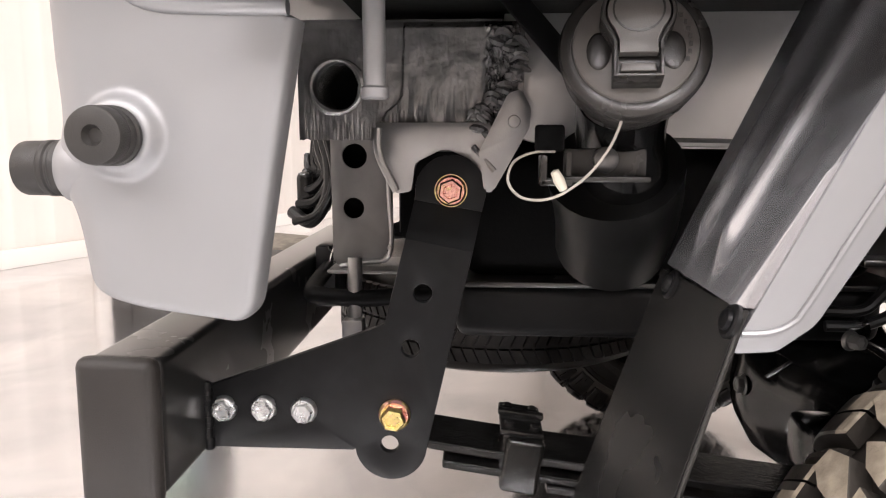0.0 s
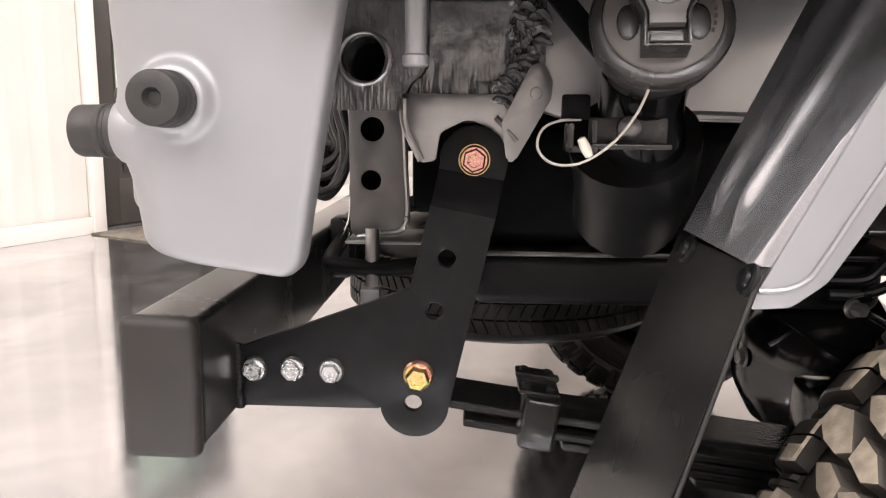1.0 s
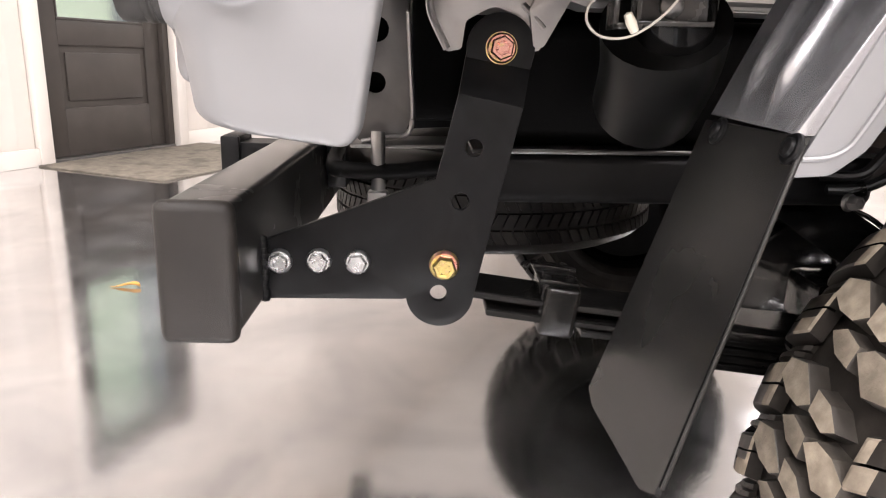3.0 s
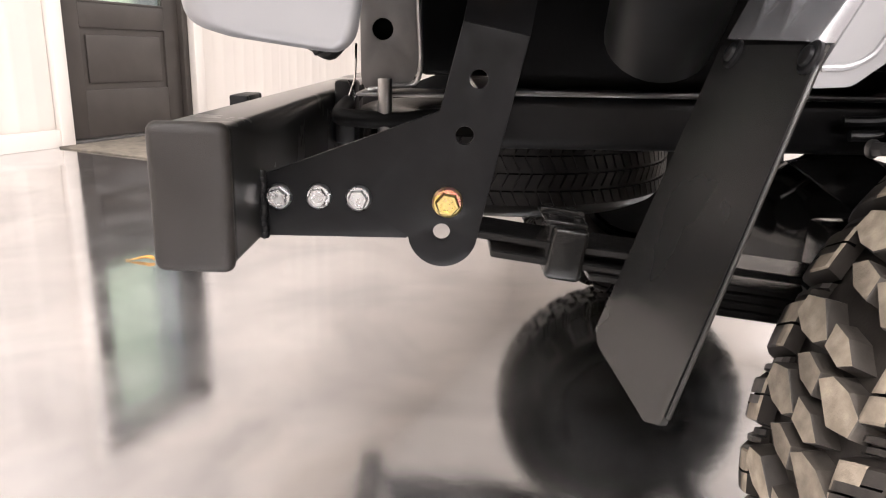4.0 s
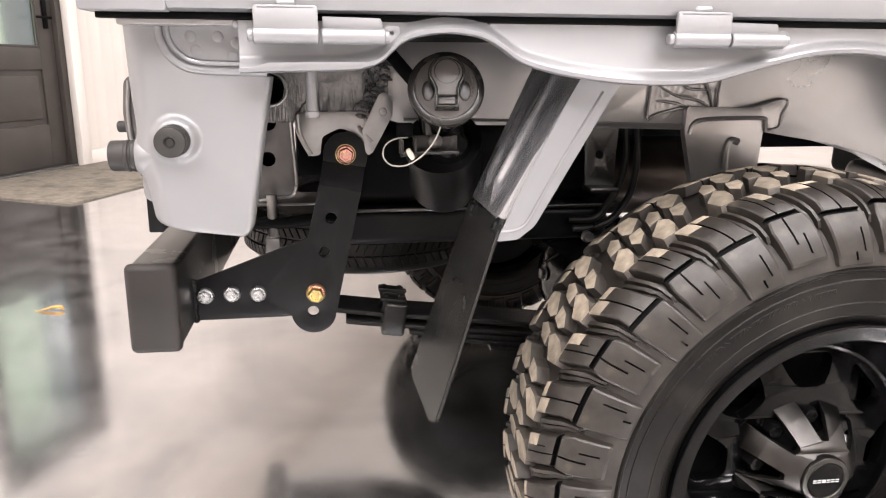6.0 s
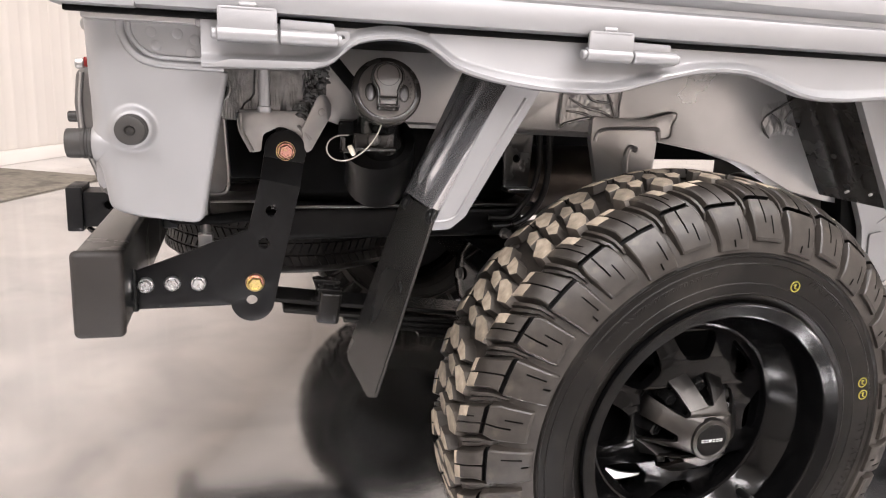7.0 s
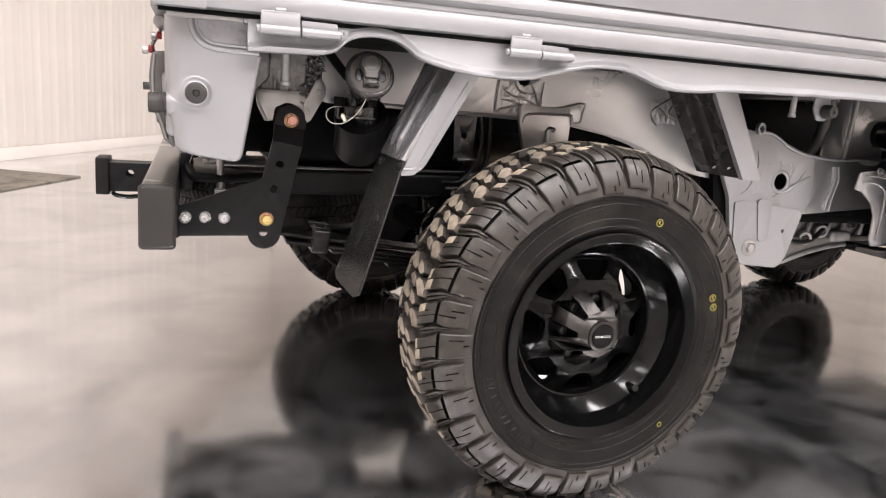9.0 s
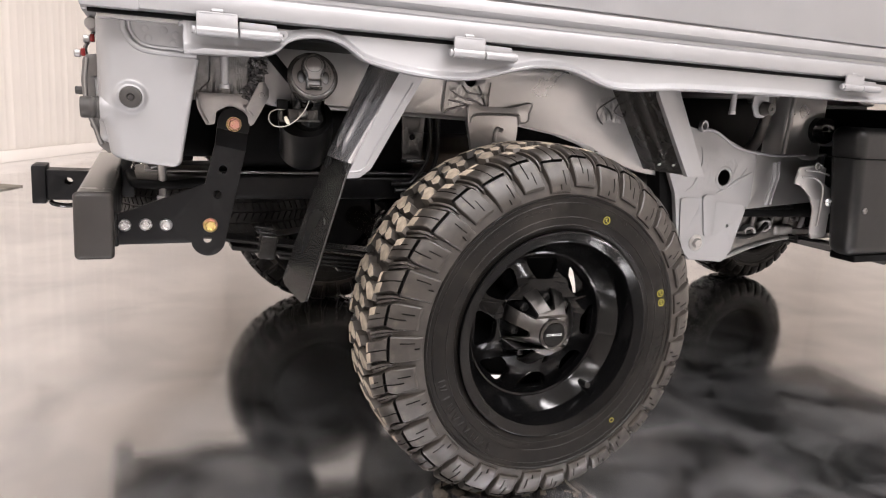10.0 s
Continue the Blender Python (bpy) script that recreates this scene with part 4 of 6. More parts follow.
def spring_mount():
    """Grey sheet shackle mount under the rail's coated end."""
    d = thing("spring_mount", (0.05, 0.59, 0.66), "grey steel spring mount under the coated rail end", "bracket")
    left = rounded([(-0.012, 0.712), (-0.011, 0.686), (0.003, 0.658), (0.0145, 0.660), (0.0175, 0.682), (0.040, 0.693), (0.061, 0.684), (0.0665, 0.661), (0.076, 0.659), (0.086, 0.684), (0.074, 0.712)],
                   [0, 0.006, 0.003, 0.004, 0.008, 0.014, 0.008, 0.004, 0.003, 0.003, 0])
    part("front_plate", sheet(left, [], upright(0.574, 0.012), 0, 0.003), STEEL_GREY, d)
    part("fold", tube([(-0.011, 0.574, 0.708), (-0.010, 0.573, 0.687), (0.003, 0.573, 0.660)], 0.0030, 8, 4), STEEL_GREY, d)
    gus = rounded([(0.066, 0.690), (0.0875, 0.733), (0.097, 0.736), (0.1045, 0.722), (0.1035, 0.708), (0.078, 0.662), (0.070, 0.662)], [0.003, 0.006, 0.006, 0.008, 0.006, 0.003, 0.003])
    part("gusset", sheet(gus, [], upright(0.566, 0.006), 0, 0.002), STEEL_GREY, d)
    part("rivet", revolve([(0.0048, 0), (0.0042, 0.0016), (0.0, 0.002)], (0.092, 0.566, 0.7125), (0, -1, 0), 16), STEEL_GREY, d)
    part("bridge", tube([(0.062, 0.572, 0.694), (0.071, 0.568, 0.684), (0.078, 0.567, 0.676)], 0.0024, 8, 4), STEEL_GREY, d)
    part("side_web", box(-0.008, 0.078, 0.587, 0.65, 0.690, 0.712, 0.004), STEEL_GREY, d)
    return d


spring_mount()


def brushed_coat():
    """Coating brushed on the rail's end: a second layer past a step, flutes below, folds at its edge."""
    bm = bmesh.new()
    nx, nz = 230, 110
    x0, x1, z0, z1 = -0.074, 0.100, 0.699, 0.787
    grid = {}
    for i in range(nx + 1):
        for k in range(nz + 1):
            x, z = x0 + (x1 - x0) * i / nx, z0 + (z1 - z0) * k / nz
            step_x = float(np.interp(z, [0.699, 0.712, 0.720, 0.726, 0.733, 0.787], [-0.010, -0.010, -0.006, 0.002, 0.0065, 0.0085]))
            second = max(0.0, min(1.0, (x - step_x) / 0.0022))
            low = max(0.0, min(1.0, (0.745 - z) / 0.035))
            lift = 0.003 + 0.0030 * second * (3 - 2 * second) * second
            for gx, w, depth in ((0.0110, 0.0028, 0.0030), (0.0235, 0.0035, 0.0026), (0.0445, 0.0030, 0.0030), (0.0600, 0.0040, 0.0018)):
                lift -= depth * low * math.exp(-((x - gx - 0.10 * (z - 0.72)) / w) ** 2)
            lift += 0.0006 * noise.noise(Vector((x * 700, z * 60, 3.0))) * (0.35 + low)
            lift += 0.0009 * noise.fractal(Vector((x * 60, z * 45, 1.0)), 0.9, 2.1, 4)
            fold = max(0.0, min(1.0, (x - 0.068 - 0.006 * noise.noise(Vector((z * 60, 0, 9)))) / 0.006))
            ridged = 1 - abs(noise.fractal(Vector((x * 95, z * 55, 7.0)), 0.9, 2.1, 4))
            lift += fold * (0.0085 * ridged * ridged - 0.0028)
            edge = min(x - x0, z1 - z, x1 + 0.008 * noise.noise(Vector((z * 70, 2, 4))) - 0.004 - x) / 0.005
            lift *= max(0.0, min(1.0, edge))
            down = 0.0022 * noise.noise(Vector((x * 260, 5.0, 1))) if k == 0 else 0.0
            grid[i, k] = bm.verts.new((x, 0.5845 - lift, z + down))
    for i in range(nx):
        for k in range(nz):
            vs = (grid[i, k], grid[i + 1, k], grid[i + 1, k + 1], grid[i, k + 1])
            c = sum((v.co for v in vs), Vector()) / 4
            if (c.x + 0.042) ** 2 + (c.z - 0.739) ** 2 < 0.0192 ** 2:
                continue
            bm.faces.new(vs)
    return bm


def rail_coat():
    d = thing("underbody_coating", (0.01, 0.58, 0.70), "thick wrinkled grey underbody coating brushed on the rail end", "coating")
    part("smear", brushed_coat(), SEALANT, d)
    lump = bmesh.new()
    rnd = random.Random(4)
    for k in range(26):
        t = k / 25
        x, z = 0.082 + 0.014 * math.sin(5 * t) + rnd.uniform(-0.006, 0.006), 0.776 - 0.070 * t + rnd.uniform(-0.003, 0.003)
        tube([(x - 0.006, 0.576, z), (x, 0.570 + rnd.uniform(-0.002, 0.002), z + rnd.uniform(-0.006, 0.006)), (x + 0.008, 0.576, z + rnd.uniform(-0.005, 0.005))], lambda s: 0.0012 + 0.0022 * math.sin(math.pi * s), 7, 4, lump)
    part("folds", lump, SEALANT, d)
    ring = bmesh.new()
    tube([(-0.042 + 0.0195 * math.cos(a), 0.575, 0.739 + 0.0195 * math.sin(a)) for a in np.linspace(0, 2 * math.pi, 13)], lambda s: 0.0024 + 0.0008 * math.sin(21 * s), 8, 4, ring)
    part("collar", ring, SEALANT, d)
    # black cup, the hole's inner shade given as colour
    part("hole_wall", revolve([(0.0185, -0.006), (0.0180, 0.05), (0, 0.05)], (-0.042, 0.580, 0.739), (0, 1, 0), 28), MATT_BLACK, d)


rail_coat()


def front_hanger():
    d = thing("front_spring_hanger", (1.15, 0.58, 0.38), "silver painted front spring hanger with bolt and pressed slot", "bracket")
    out = rounded([(1.000, 0.600), (1.030, 0.540), (1.056, 0.415), (1.088, 0.382), (1.200, 0.371), (1.222, 0.395), (1.255, 0.501), (1.268, 0.520), (1.268, 0.639), (1.250, 0.640), (1.129, 0.684), (1.076, 0.690), (1.020, 0.700)],
                  [0, 0.02, 0.01, 0.015, 0.012, 0.01, 0.012, 0, 0, 0.01, 0.02, 0.02, 0], 5)
    web = part("web", sheet(out, [circle(1.173, 0.579, 0.0195, 24), circle(1.2, 0.462, 0.0045, 12)], upright(0.568, 0.012), 0, 0.004), SILVER, d)
    cover = rounded([(1.046, 0.529), (1.070, 0.533), (1.112, 0.528), (1.242, 0.513), (1.252, 0.500), (1.221, 0.397), (1.199, 0.3735), (1.090, 0.3845), (1.059, 0.416)], [0.006, 0.02, 0.02, 0.008, 0.01, 0.01, 0.012, 0.015, 0.01], 5)
    part("lower_plate", sheet(cover, [circle(1.2, 0.462, 0.0047, 12)], upright(0.5640, 0.0035), 0, 0.0016), SILVER, web)
    # slope turns the face towards the dark box, which darkens its reflection
    member = sheet(rounded([(1.258, 0.502), (1.620, 0.506), (1.620, 0.634), (1.365, 0.631), (1.258, 0.639)], [0.004, 0, 0, 0.02, 0]), [], lambda a, b, k: Vector((a, 0.5695 + 0.24 * (a - 1.258) + 0.04 * k, b)), 0, 0.004)
    part("side_member", member, SILVER_DULL, d, "glossy silver side member, angled to look darker")
    part("crease", tube([(1.158, 0.5670, 0.543), (1.190, 0.5662, 0.556), (1.216, 0.5662, 0.572), (1.260, 0.5675, 0.592)], lambda q: 0.0016 + 0.0030 * math.sin(math.pi * q), 8, 5), SILVER, web)
    part("hole_collar", revolve([(0.0285, 0), (0.0265, 0.003), (0.0225, 0.0045), (0.0195, 0.002)], (1.173, 0.569, 0.579), (0, -1, 0), 28), SILVER, web)
    # black cup paints the darkness inside the hole
    part("hole_wall", revolve([(0.0194, 0), (0.0194, 0.06), (0, 0.06)], (1.173, 0.570, 0.579), (0, 1, 0), 24), MATT_BLACK, web)
    slot = sheet(rounded([(1.108, 0.540), (1.152, 0.536), (1.156, 0.44), (1.128, 0.436)], 0.014), [], upright(0.5605, 0.006), 0, 0.003)
    part("pressed_slot", slot, SILVER, web)
    part("flange_edge", tube([(1.076, 0.567, 0.691), (1.129, 0.566, 0.685), (1.19, 0.566, 0.655), (1.250, 0.566, 0.642), (1.365, 0.590, 0.633), (1.478, 0.618, 0.635), (1.615, 0.652, 0.636)], 0.0035, 8, 5), SILVER, d)
    part("pressed_rib", tube([(1.361, 0.594, 0.616), (1.366, 0.593, 0.58), (1.352, 0.590, 0.54), (1.346, 0.590, 0.508)], 0.006, 8, 5), SILVER, d)
    part("pressed_rib", tube([(1.380, 0.598, 0.616), (1.384, 0.597, 0.58), (1.371, 0.594, 0.54), (1.366, 0.594, 0.508)], 0.005, 8, 5), SILVER, d)
    part("seam_coat", smeared(1.065, 1.235, 0.535, 0.640, 0.5675, 80, 60, 0.0014, 6.2, hole=(1.173, 0.579, 0.0205)), SILVER, d)
    for pts in (((1.092, 0.650), (1.100, 0.620), (1.094, 0.590), (1.080, 0.560), (1.062, 0.548)), ((1.196, 0.550), (1.222, 0.575), (1.246, 0.605))):
        part("crease", tube([(x, 0.5675, z) for x, z in pts], lambda s: 0.0008 + 0.0014 * math.sin(math.pi * s), 8, 5), SILVER, web)
    part("lower_flange", box(1.265, 1.480, 0.615, 0.665, 0.4925, 0.5010, 0.002), MATT_BLACK, d)
    bolt = hexagon((1.106, 0.5635, 0.4235), (0, -1, 0), 0.0125, 0.013, None, 0.0195, 0.003)
    part("bolt", bolt, STEEL_GREY, d)
    part("eyelet", revolve([(0.0085, -0.004), (0.0135, -0.004), (0.0135, 0.004), (0.0085, 0.004), (0.0085, -0.004)], (1.082, 0.560, 0.697), (0.2, -1, 0), 20), SILVER, d)
    # black plate in place of the web's side face, darkened by colour
    part("back_plate", sheet([(0.992, 0.590), (1.020, 0.430), (1.060, 0.395), (1.080, 0.395), (1.080, 0.590)], [], upright(0.586, 0.045), 0, 0.004), MATT_BLACK, d)


front_hanger()


def side_box():
    d = thing("battery_box", (1.60, 0.5, 0.41), "black plastic box hung beside the frame on a silver strap", "box")
    bm = bmesh.new()
    lo = [(1.452, 0.418), (1.86, 0.422), (1.86, 0.49), (1.458, 0.49)]
    hi = [(1.402, 0.405), (1.90, 0.405), (1.90, 0.495), (1.402, 0.495)]
    a = [bm.verts.new((x, y, 0.405)) for x, y in lo]
    b = [bm.verts.new((x, y, 0.714)) for x, y in hi]
    bm.faces.new(a)
    bm.faces.new(b)
    for k in range(4):
        bm.faces.new((a[k], a[(k + 1) % 4], b[(k + 1) % 4], b[k]))
    bmesh.ops.recalc_face_normals(bm, faces=bm.faces)
    soften(bm, 0.026, 5)
    part("case", bm, HOSE, d)
    part("lid_seam", box(1.410, 1.895, 0.4035, 0.497, 0.6405, 0.6440, 0.001), MATT_BLACK, d)
    part("foot_rail", box(1.49, 1.90, 0.430, 0.50, 0.388, 0.406, 0.005), MATT_BLACK, d)
    # added black box, stands for the dark space behind the case
    part("inner_case", box(1.64, 1.90, 0.497, 0.80, 0.42, 0.76, 0.01), MATT_BLACK, d)
    out = [(1.345, 0.612), (1.392, 0.618), (1.434, 0.612), (1.441, 0.572), (1.461, 0.556), (1.464, 0.510), (1.452, 0.500), (1.455, 0.444), (1.418, 0.436), (1.405, 0.452), (1.403, 0.510), (1.392, 0.540), (1.366, 0.566), (1.343, 0.572)]
    br = rounded(out, [0.006, 0.01, 0.006, 0.008, 0.006, 0.006, 0.006, 0.008, 0.008, 0.008, 0.02, 0.02, 0.01, 0.004])
    lay = lambda a, b, k: Vector((a, 0.500 - 0.010 * math.sin((b - 0.44) * 34) * (0.4 if b < 0.56 else 1.0) - 0.25 * max(0, a - 1.43) + 0.004 * k, b))
    strap_ = part("strap", sheet(br, [circle(1.444, 0.528, 0.006, 12)], lay, 0, 0.0015), SILVER_DULL, d, "silver painted strap")
    part("fold", tube([(1.345, 0.494, 0.590), (1.385, 0.492, 0.588), (1.412, 0.490, 0.572), (1.420, 0.491, 0.540), (1.420, 0.493, 0.470)], 0.0024, 8, 6), SILVER_DULL, strap_)
    part("fold", tube([(1.352, 0.494, 0.606), (1.395, 0.492, 0.604), (1.430, 0.490, 0.596)], 0.0022, 8, 6), SILVER_DULL, strap_)
    part("bolt", hexagon((1.440, 0.486, 0.530), (-0.3, -1, 0), 0.007, 0.012, None, 0.010, 0.002), ZINC, d)
    part("bolt", hexagon((1.392, 0.494, 0.616), (0, -1, 0.2), 0.007, 0.008, None, 0.010, 0.002), GUNMETAL, d)
    part("bolt", hexagon((1.470, 0.418, 0.520), (0, -1, 0), 0.008, 0.008, None, 0.012, 0.002), GUNMETAL, d)


side_box()


def pillar():
    d = thing("cab_mount", (1.50, 0.65, 0.62), "grey painted cab mount pillar with a curved strut", "truck part")
    part("column", box(1.418, 1.556, 0.62, 0.70, 0.620, 0.795, 0.014, 3), SILVER_DULL, d)
    part("fold", tube([(1.426, 0.619, 0.79), (1.421, 0.618, 0.70), (1.414, 0.617, 0.63)], 0.006, 8, 5), SILVER_DULL, d)
    part("strut", tube([(1.392, 0.66, 0.795), (1.384, 0.66, 0.74), (1.366, 0.66, 0.675), (1.33, 0.655, 0.635)], 0.014, 12, 6), GUNMETAL, d)
    part("rubber_mount", revolve([(0.02, 0), (0.034, 0.004), (0.034, 0.03), (0.02, 0.036), (0.012, 0.036), (0, 0.02)], (1.528, 0.622, 0.700), (-0.25, -1, 0), 24), GLOSS_BLACK, d)
    part("mount_plate", box(1.535, 1.575, 0.605, 0.622, 0.66, 0.70, 0.004), STEEL_GREY, d)


pillar()


def gearbox():
    d = thing("engine_underside", (1.40, 0.85, 0.36), "cast alloy engine sump with bolts and fittings", "engine", LEVEL)
    part("block", box(1.26, 1.88, 0.70, 1.25, 0.412, 0.56, 0.03, 3), GUNMETAL, d)
    # black bar put in for the dark recess below the side member
    part("rubber_edge", box(1.27, 1.88, 0.664, 0.699, 0.478, 0.520, 0.006), MATT_BLACK, d)
    pan = sheet(rounded([(1.17, 0.375), (1.20, 0.362), (1.315, 0.360), (1.409, 0.390), (1.53, 0.413), (1.88, 0.418), (1.88, 0.448), (1.45, 0.440), (1.17, 0.425)], [0.006, 0.01, 0.02, 0.02, 0.02, 0, 0, 0.02, 0.02]), [], upright(0.680, 0.45), 0, 0.006)
    part("sump", pan, GUNMETAL, d)
    part("sump_flange", tube([(1.17, 0.678, 0.372), (1.24, 0.676, 0.366), (1.315, 0.676, 0.366), (1.409, 0.676, 0.395), (1.53, 0.676, 0.418), (1.7, 0.676, 0.424)], 0.006, 8, 4), ALLOY, d)
    for x, z in ((1.409, 0.436), (1.463, 0.455)):
        port = part("port", revolve([(0.0115, 0.0), (0.018, 0.002), (0.019, 0.022), (0.0165, 0.026), (0.011, 0.026), (0.010, 0.012), (0, 0.012)], (x, 0.70, z), (-0.35, -1, -0.1), 22), ALLOY, d, "pale cast port")
        part("bolt", hexagon((x + 0.012, 0.696, z - 0.026), (-0.2, -1, 0), 0.007, 0.012, None, 0.010, 0.003), ZINC, port)
    for x, z in ((1.35, 0.425), (1.475, 0.450), (1.58, 0.470), (1.29, 0.405), (1.52, 0.435)):
        part("bolt", hexagon((x, 0.695, z), (-0.2, -1, 0.1), 0.008, 0.016, None, 0.011, 0.004), STEEL_GREY, d)
    for x in (1.345, 1.41, 1.48, 1.535, 1.60):
        part("rib", tube([(x, 0.698, 0.415), (x + 0.012, 0.693, 0.46), (x + 0.022, 0.698, 0.51)], 0.007, 8, 4), ALLOY, d)
    part("hose", tube([(1.30, 0.69, 0.46), (1.36, 0.68, 0.425), (1.42, 0.675, 0.43), (1.47, 0.68, 0.47)], 0.006, 8, 6), HOSE, d)
    part("casting_lug", box(1.49, 1.56, 0.672, 0.71, 0.425, 0.455, 0.008, 3), ALLOY, d)
    bm = bmesh.new()
    pts = [(1.545, 0.408), (1.93, 0.338), (1.96, 0.352), (1.96, 0.378), (1.545, 0.430)]
    sheet(pts, [], upright(0.64, 0.05), 0, 0.003, bm)
    part("skid_bar", bm, GLOSS_BLACK, d)


gearbox()


# ---- under the bed ----
def fuel_tank():
    d = thing("fuel_tank", (0.25, 0.8, 0.53), "black steel fuel tank with a welded seam", "tank")
    part("lower_shell", box(0.045, 0.435, 0.676, 1.02, 0.514, 0.566, 0.012, 4), POWDER, d)
    part("upper_shell", box(0.050, 0.430, 0.682, 1.01, 0.5705, 0.690, 0.020, 4), MATT_BLACK, d)
    part("seam", box(0.030, 0.450, 0.664, 1.035, 0.5655, 0.5710, 0.002), POWDER_TUBE, d)


fuel_tank()


def filler():
    d = thing("fuel_filler", (0.15, 0.45, 0.66), "black fuel filler with a keyed cap and cord tether", "fuel filler")
    ax = Vector((-0.10, -0.93, 0.36)).normalized()
    o = Vector((0.1475, 0.424, 0.7445))
    x, y, z = basis(ax)
    cap = revolve([(0.0335, -0.020), (0.0350, -0.012), (0.0350, -0.004), (0.0362, -0.003), (0.0388, -0.001), (0.0392, 0.003), (0.0380, 0.0055), (0.0345, 0.0070), (0.0325, 0.0068), (0.0305, 0.0085), (0.0, 0.0092)], o, ax, 48)
    cap_ob = part("filler_cap", cap, CAP_BLACK, d, "round black filler cap")
    part("cap_face", revolve([(0.0322, 0.0066), (0.0316, 0.0084), (0.0300, 0.0094), (0.0, 0.0102)], o, ax, 48), CAP_SHEEN, cap_ob, "satin cap face, lightened for its sheen")
    part("cap_skirt", revolve([(0.0352, -0.0155), (0.0366, -0.0150), (0.0368, -0.0075), (0.0352, -0.0065)], o, ax, 48), CAP_BLACK, cap_ob)
    # keyhole-shaped grip
    up = (Vector((0, 0, 1)) - ax * ax.z).normalized()
    side = up.cross(ax).normalized()
    grip = [Vector((0.0185 * math.cos(a), 0.010 + 0.0175 * math.sin(a))) for a in np.linspace(radians(-38), radians(218), 22)]
    grip += [Vector((-0.0120, -0.006)), Vector((-0.0120, -0.025)), Vector((0.0120, -0.025)), Vector((0.0120, -0.006))]

    at = lambda top, deep: (lambda a, b, k: o + ax * (top - deep * k) + side * a + up * b)
    hollow = [Vector((0.0161 * math.cos(a), 0.010 + 0.0151 * math.sin(a))) for a in np.linspace(radians(-40), radians(220), 22)]
    hollow += [Vector((-0.0100, -0.006)), Vector((-0.0100, -0.0232)), Vector((0.0100, -0.0232)), Vector((0.0100, -0.006))]
    body = part("grip", sheet(grip, [], at(0.0175, 0.0105), 0, 0.0022), CAP_BLACK, cap_ob)
    part("grip_rim", sheet(grip, [hollow], at(0.0238, 0.0066), 0, 0.0009), CAP_BLACK, body)
    panel = [Vector((0.0153 * math.cos(a), 0.010 + 0.0143 * math.sin(a))) for a in np.linspace(radians(-40), radians(220), 22)]
    panel += [Vector((-0.0092, -0.006)), Vector((-0.0092, -0.0125)), Vector((0.0092, -0.0125)), Vector((0.0092, -0.006))]
    # dark flat ovals paint the shade of the two hollows beside the stem
    for s in (-1, 1):
        scoop = bmesh.new()
        bmesh.ops.create_uvsphere(scoop, u_segments=20, v_segments=10, radius=1.0)
        for v in scoop.verts:
            v.co = o + ax * (0.0099 + 0.0009 * v.co.z) + side * (s * 0.0185 + 0.0062 * v.co.x) + up * (-0.0045 + 0.0105 * v.co.y)
        part("scoop", scoop, CAP_BLACK, cap_ob)
    part("grip_disc", sheet(panel, [], at(0.0240, 0.0050), 0, 0.0009), CAP_SHEEN, body, "smooth lock cover, lightened for its sheen")
    part("lock_ring", revolve([(0.0128, 0.0), (0.0128, 0.0006), (0.0120, 0.0007), (0.0118, 0.0)], o + ax * 0.0239 + up * 0.0110, ax, 32), CAP_BLACK, body)
    slot = [Vector((-0.0082, -0.0168)), Vector((0.0082, -0.0168)), Vector((0.0088, -0.0215)), Vector((-0.0088, -0.0215))]
    part("grip_tab", sheet(slot, [], at(0.0212, 0.0030), 0, 0.0008), CAP_SHEEN, body)
    text = bmesh.new()
    for k in range(7):
        a = radians(-20 + 9 * k)
        c = o + ax * 0.0094 + side * 0.027 * math.cos(a) + up * 0.027 * math.sin(a)
        box(c.x - 0.0009, c.x + 0.0009, c.y - 0.0006, c.y + 0.0006, c.z - 0.0012, c.z + 0.0012, 0, 1, text)
    part("embossed_mark", text, CAP_PLASTIC, cap_ob)
    neck = revolve([(0.0300, -0.016), (0.0295, -0.030), (0.0270, -0.034), (0.0270, -0.060), (0.0, -0.060)], o, ax, 36)
    part("neck_ring", neck, CAP_BLACK, d)
    part("neck", tube([o - ax * 0.05, (0.158, 0.505, 0.700), (0.172, 0.545, 0.660), (0.185, 0.64, 0.625), (0.19, 0.72, 0.61)], 0.0285, 20, 6), GLOSS_BLACK, d)
    part("hose_boot", tube([(0.160, 0.530, 0.680), (0.168, 0.560, 0.650), (0.172, 0.60, 0.618)], lambda s: 0.047 - 0.003 * s, 26, 6), HOSE, d)
    br = box(0.118, 0.168, 0.470, 0.474, 0.676, 0.694, 0.002)
    box(0.118, 0.168, 0.458, 0.4705, 0.674, 0.6775, 0.001, 2, br)
    box(0.118, 0.1215, 0.458, 0.4705, 0.6775, 0.692, 0.001, 2, br)
    box(0.103, 0.122, 0.456, 0.474, 0.672, 0.676, 0.001, 2, br)
    box(0.103, 0.107, 0.456, 0.474, 0.672, 0.690, 0.001, 2, br)
    part("bracket", br, CAP_BLACK, d)
    part("bolt", revolve([(0.008, 0), (0.0075, 0.003), (0.004, 0.0055), (0, 0.006)], (0.143, 0.470, 0.687), (0, -1, 0), 20), GUNMETAL, d)
    part("tab", box(0.100, 0.118, 0.466, 0.470, 0.692, 0.708, 0.003), MATT_BLACK, d)
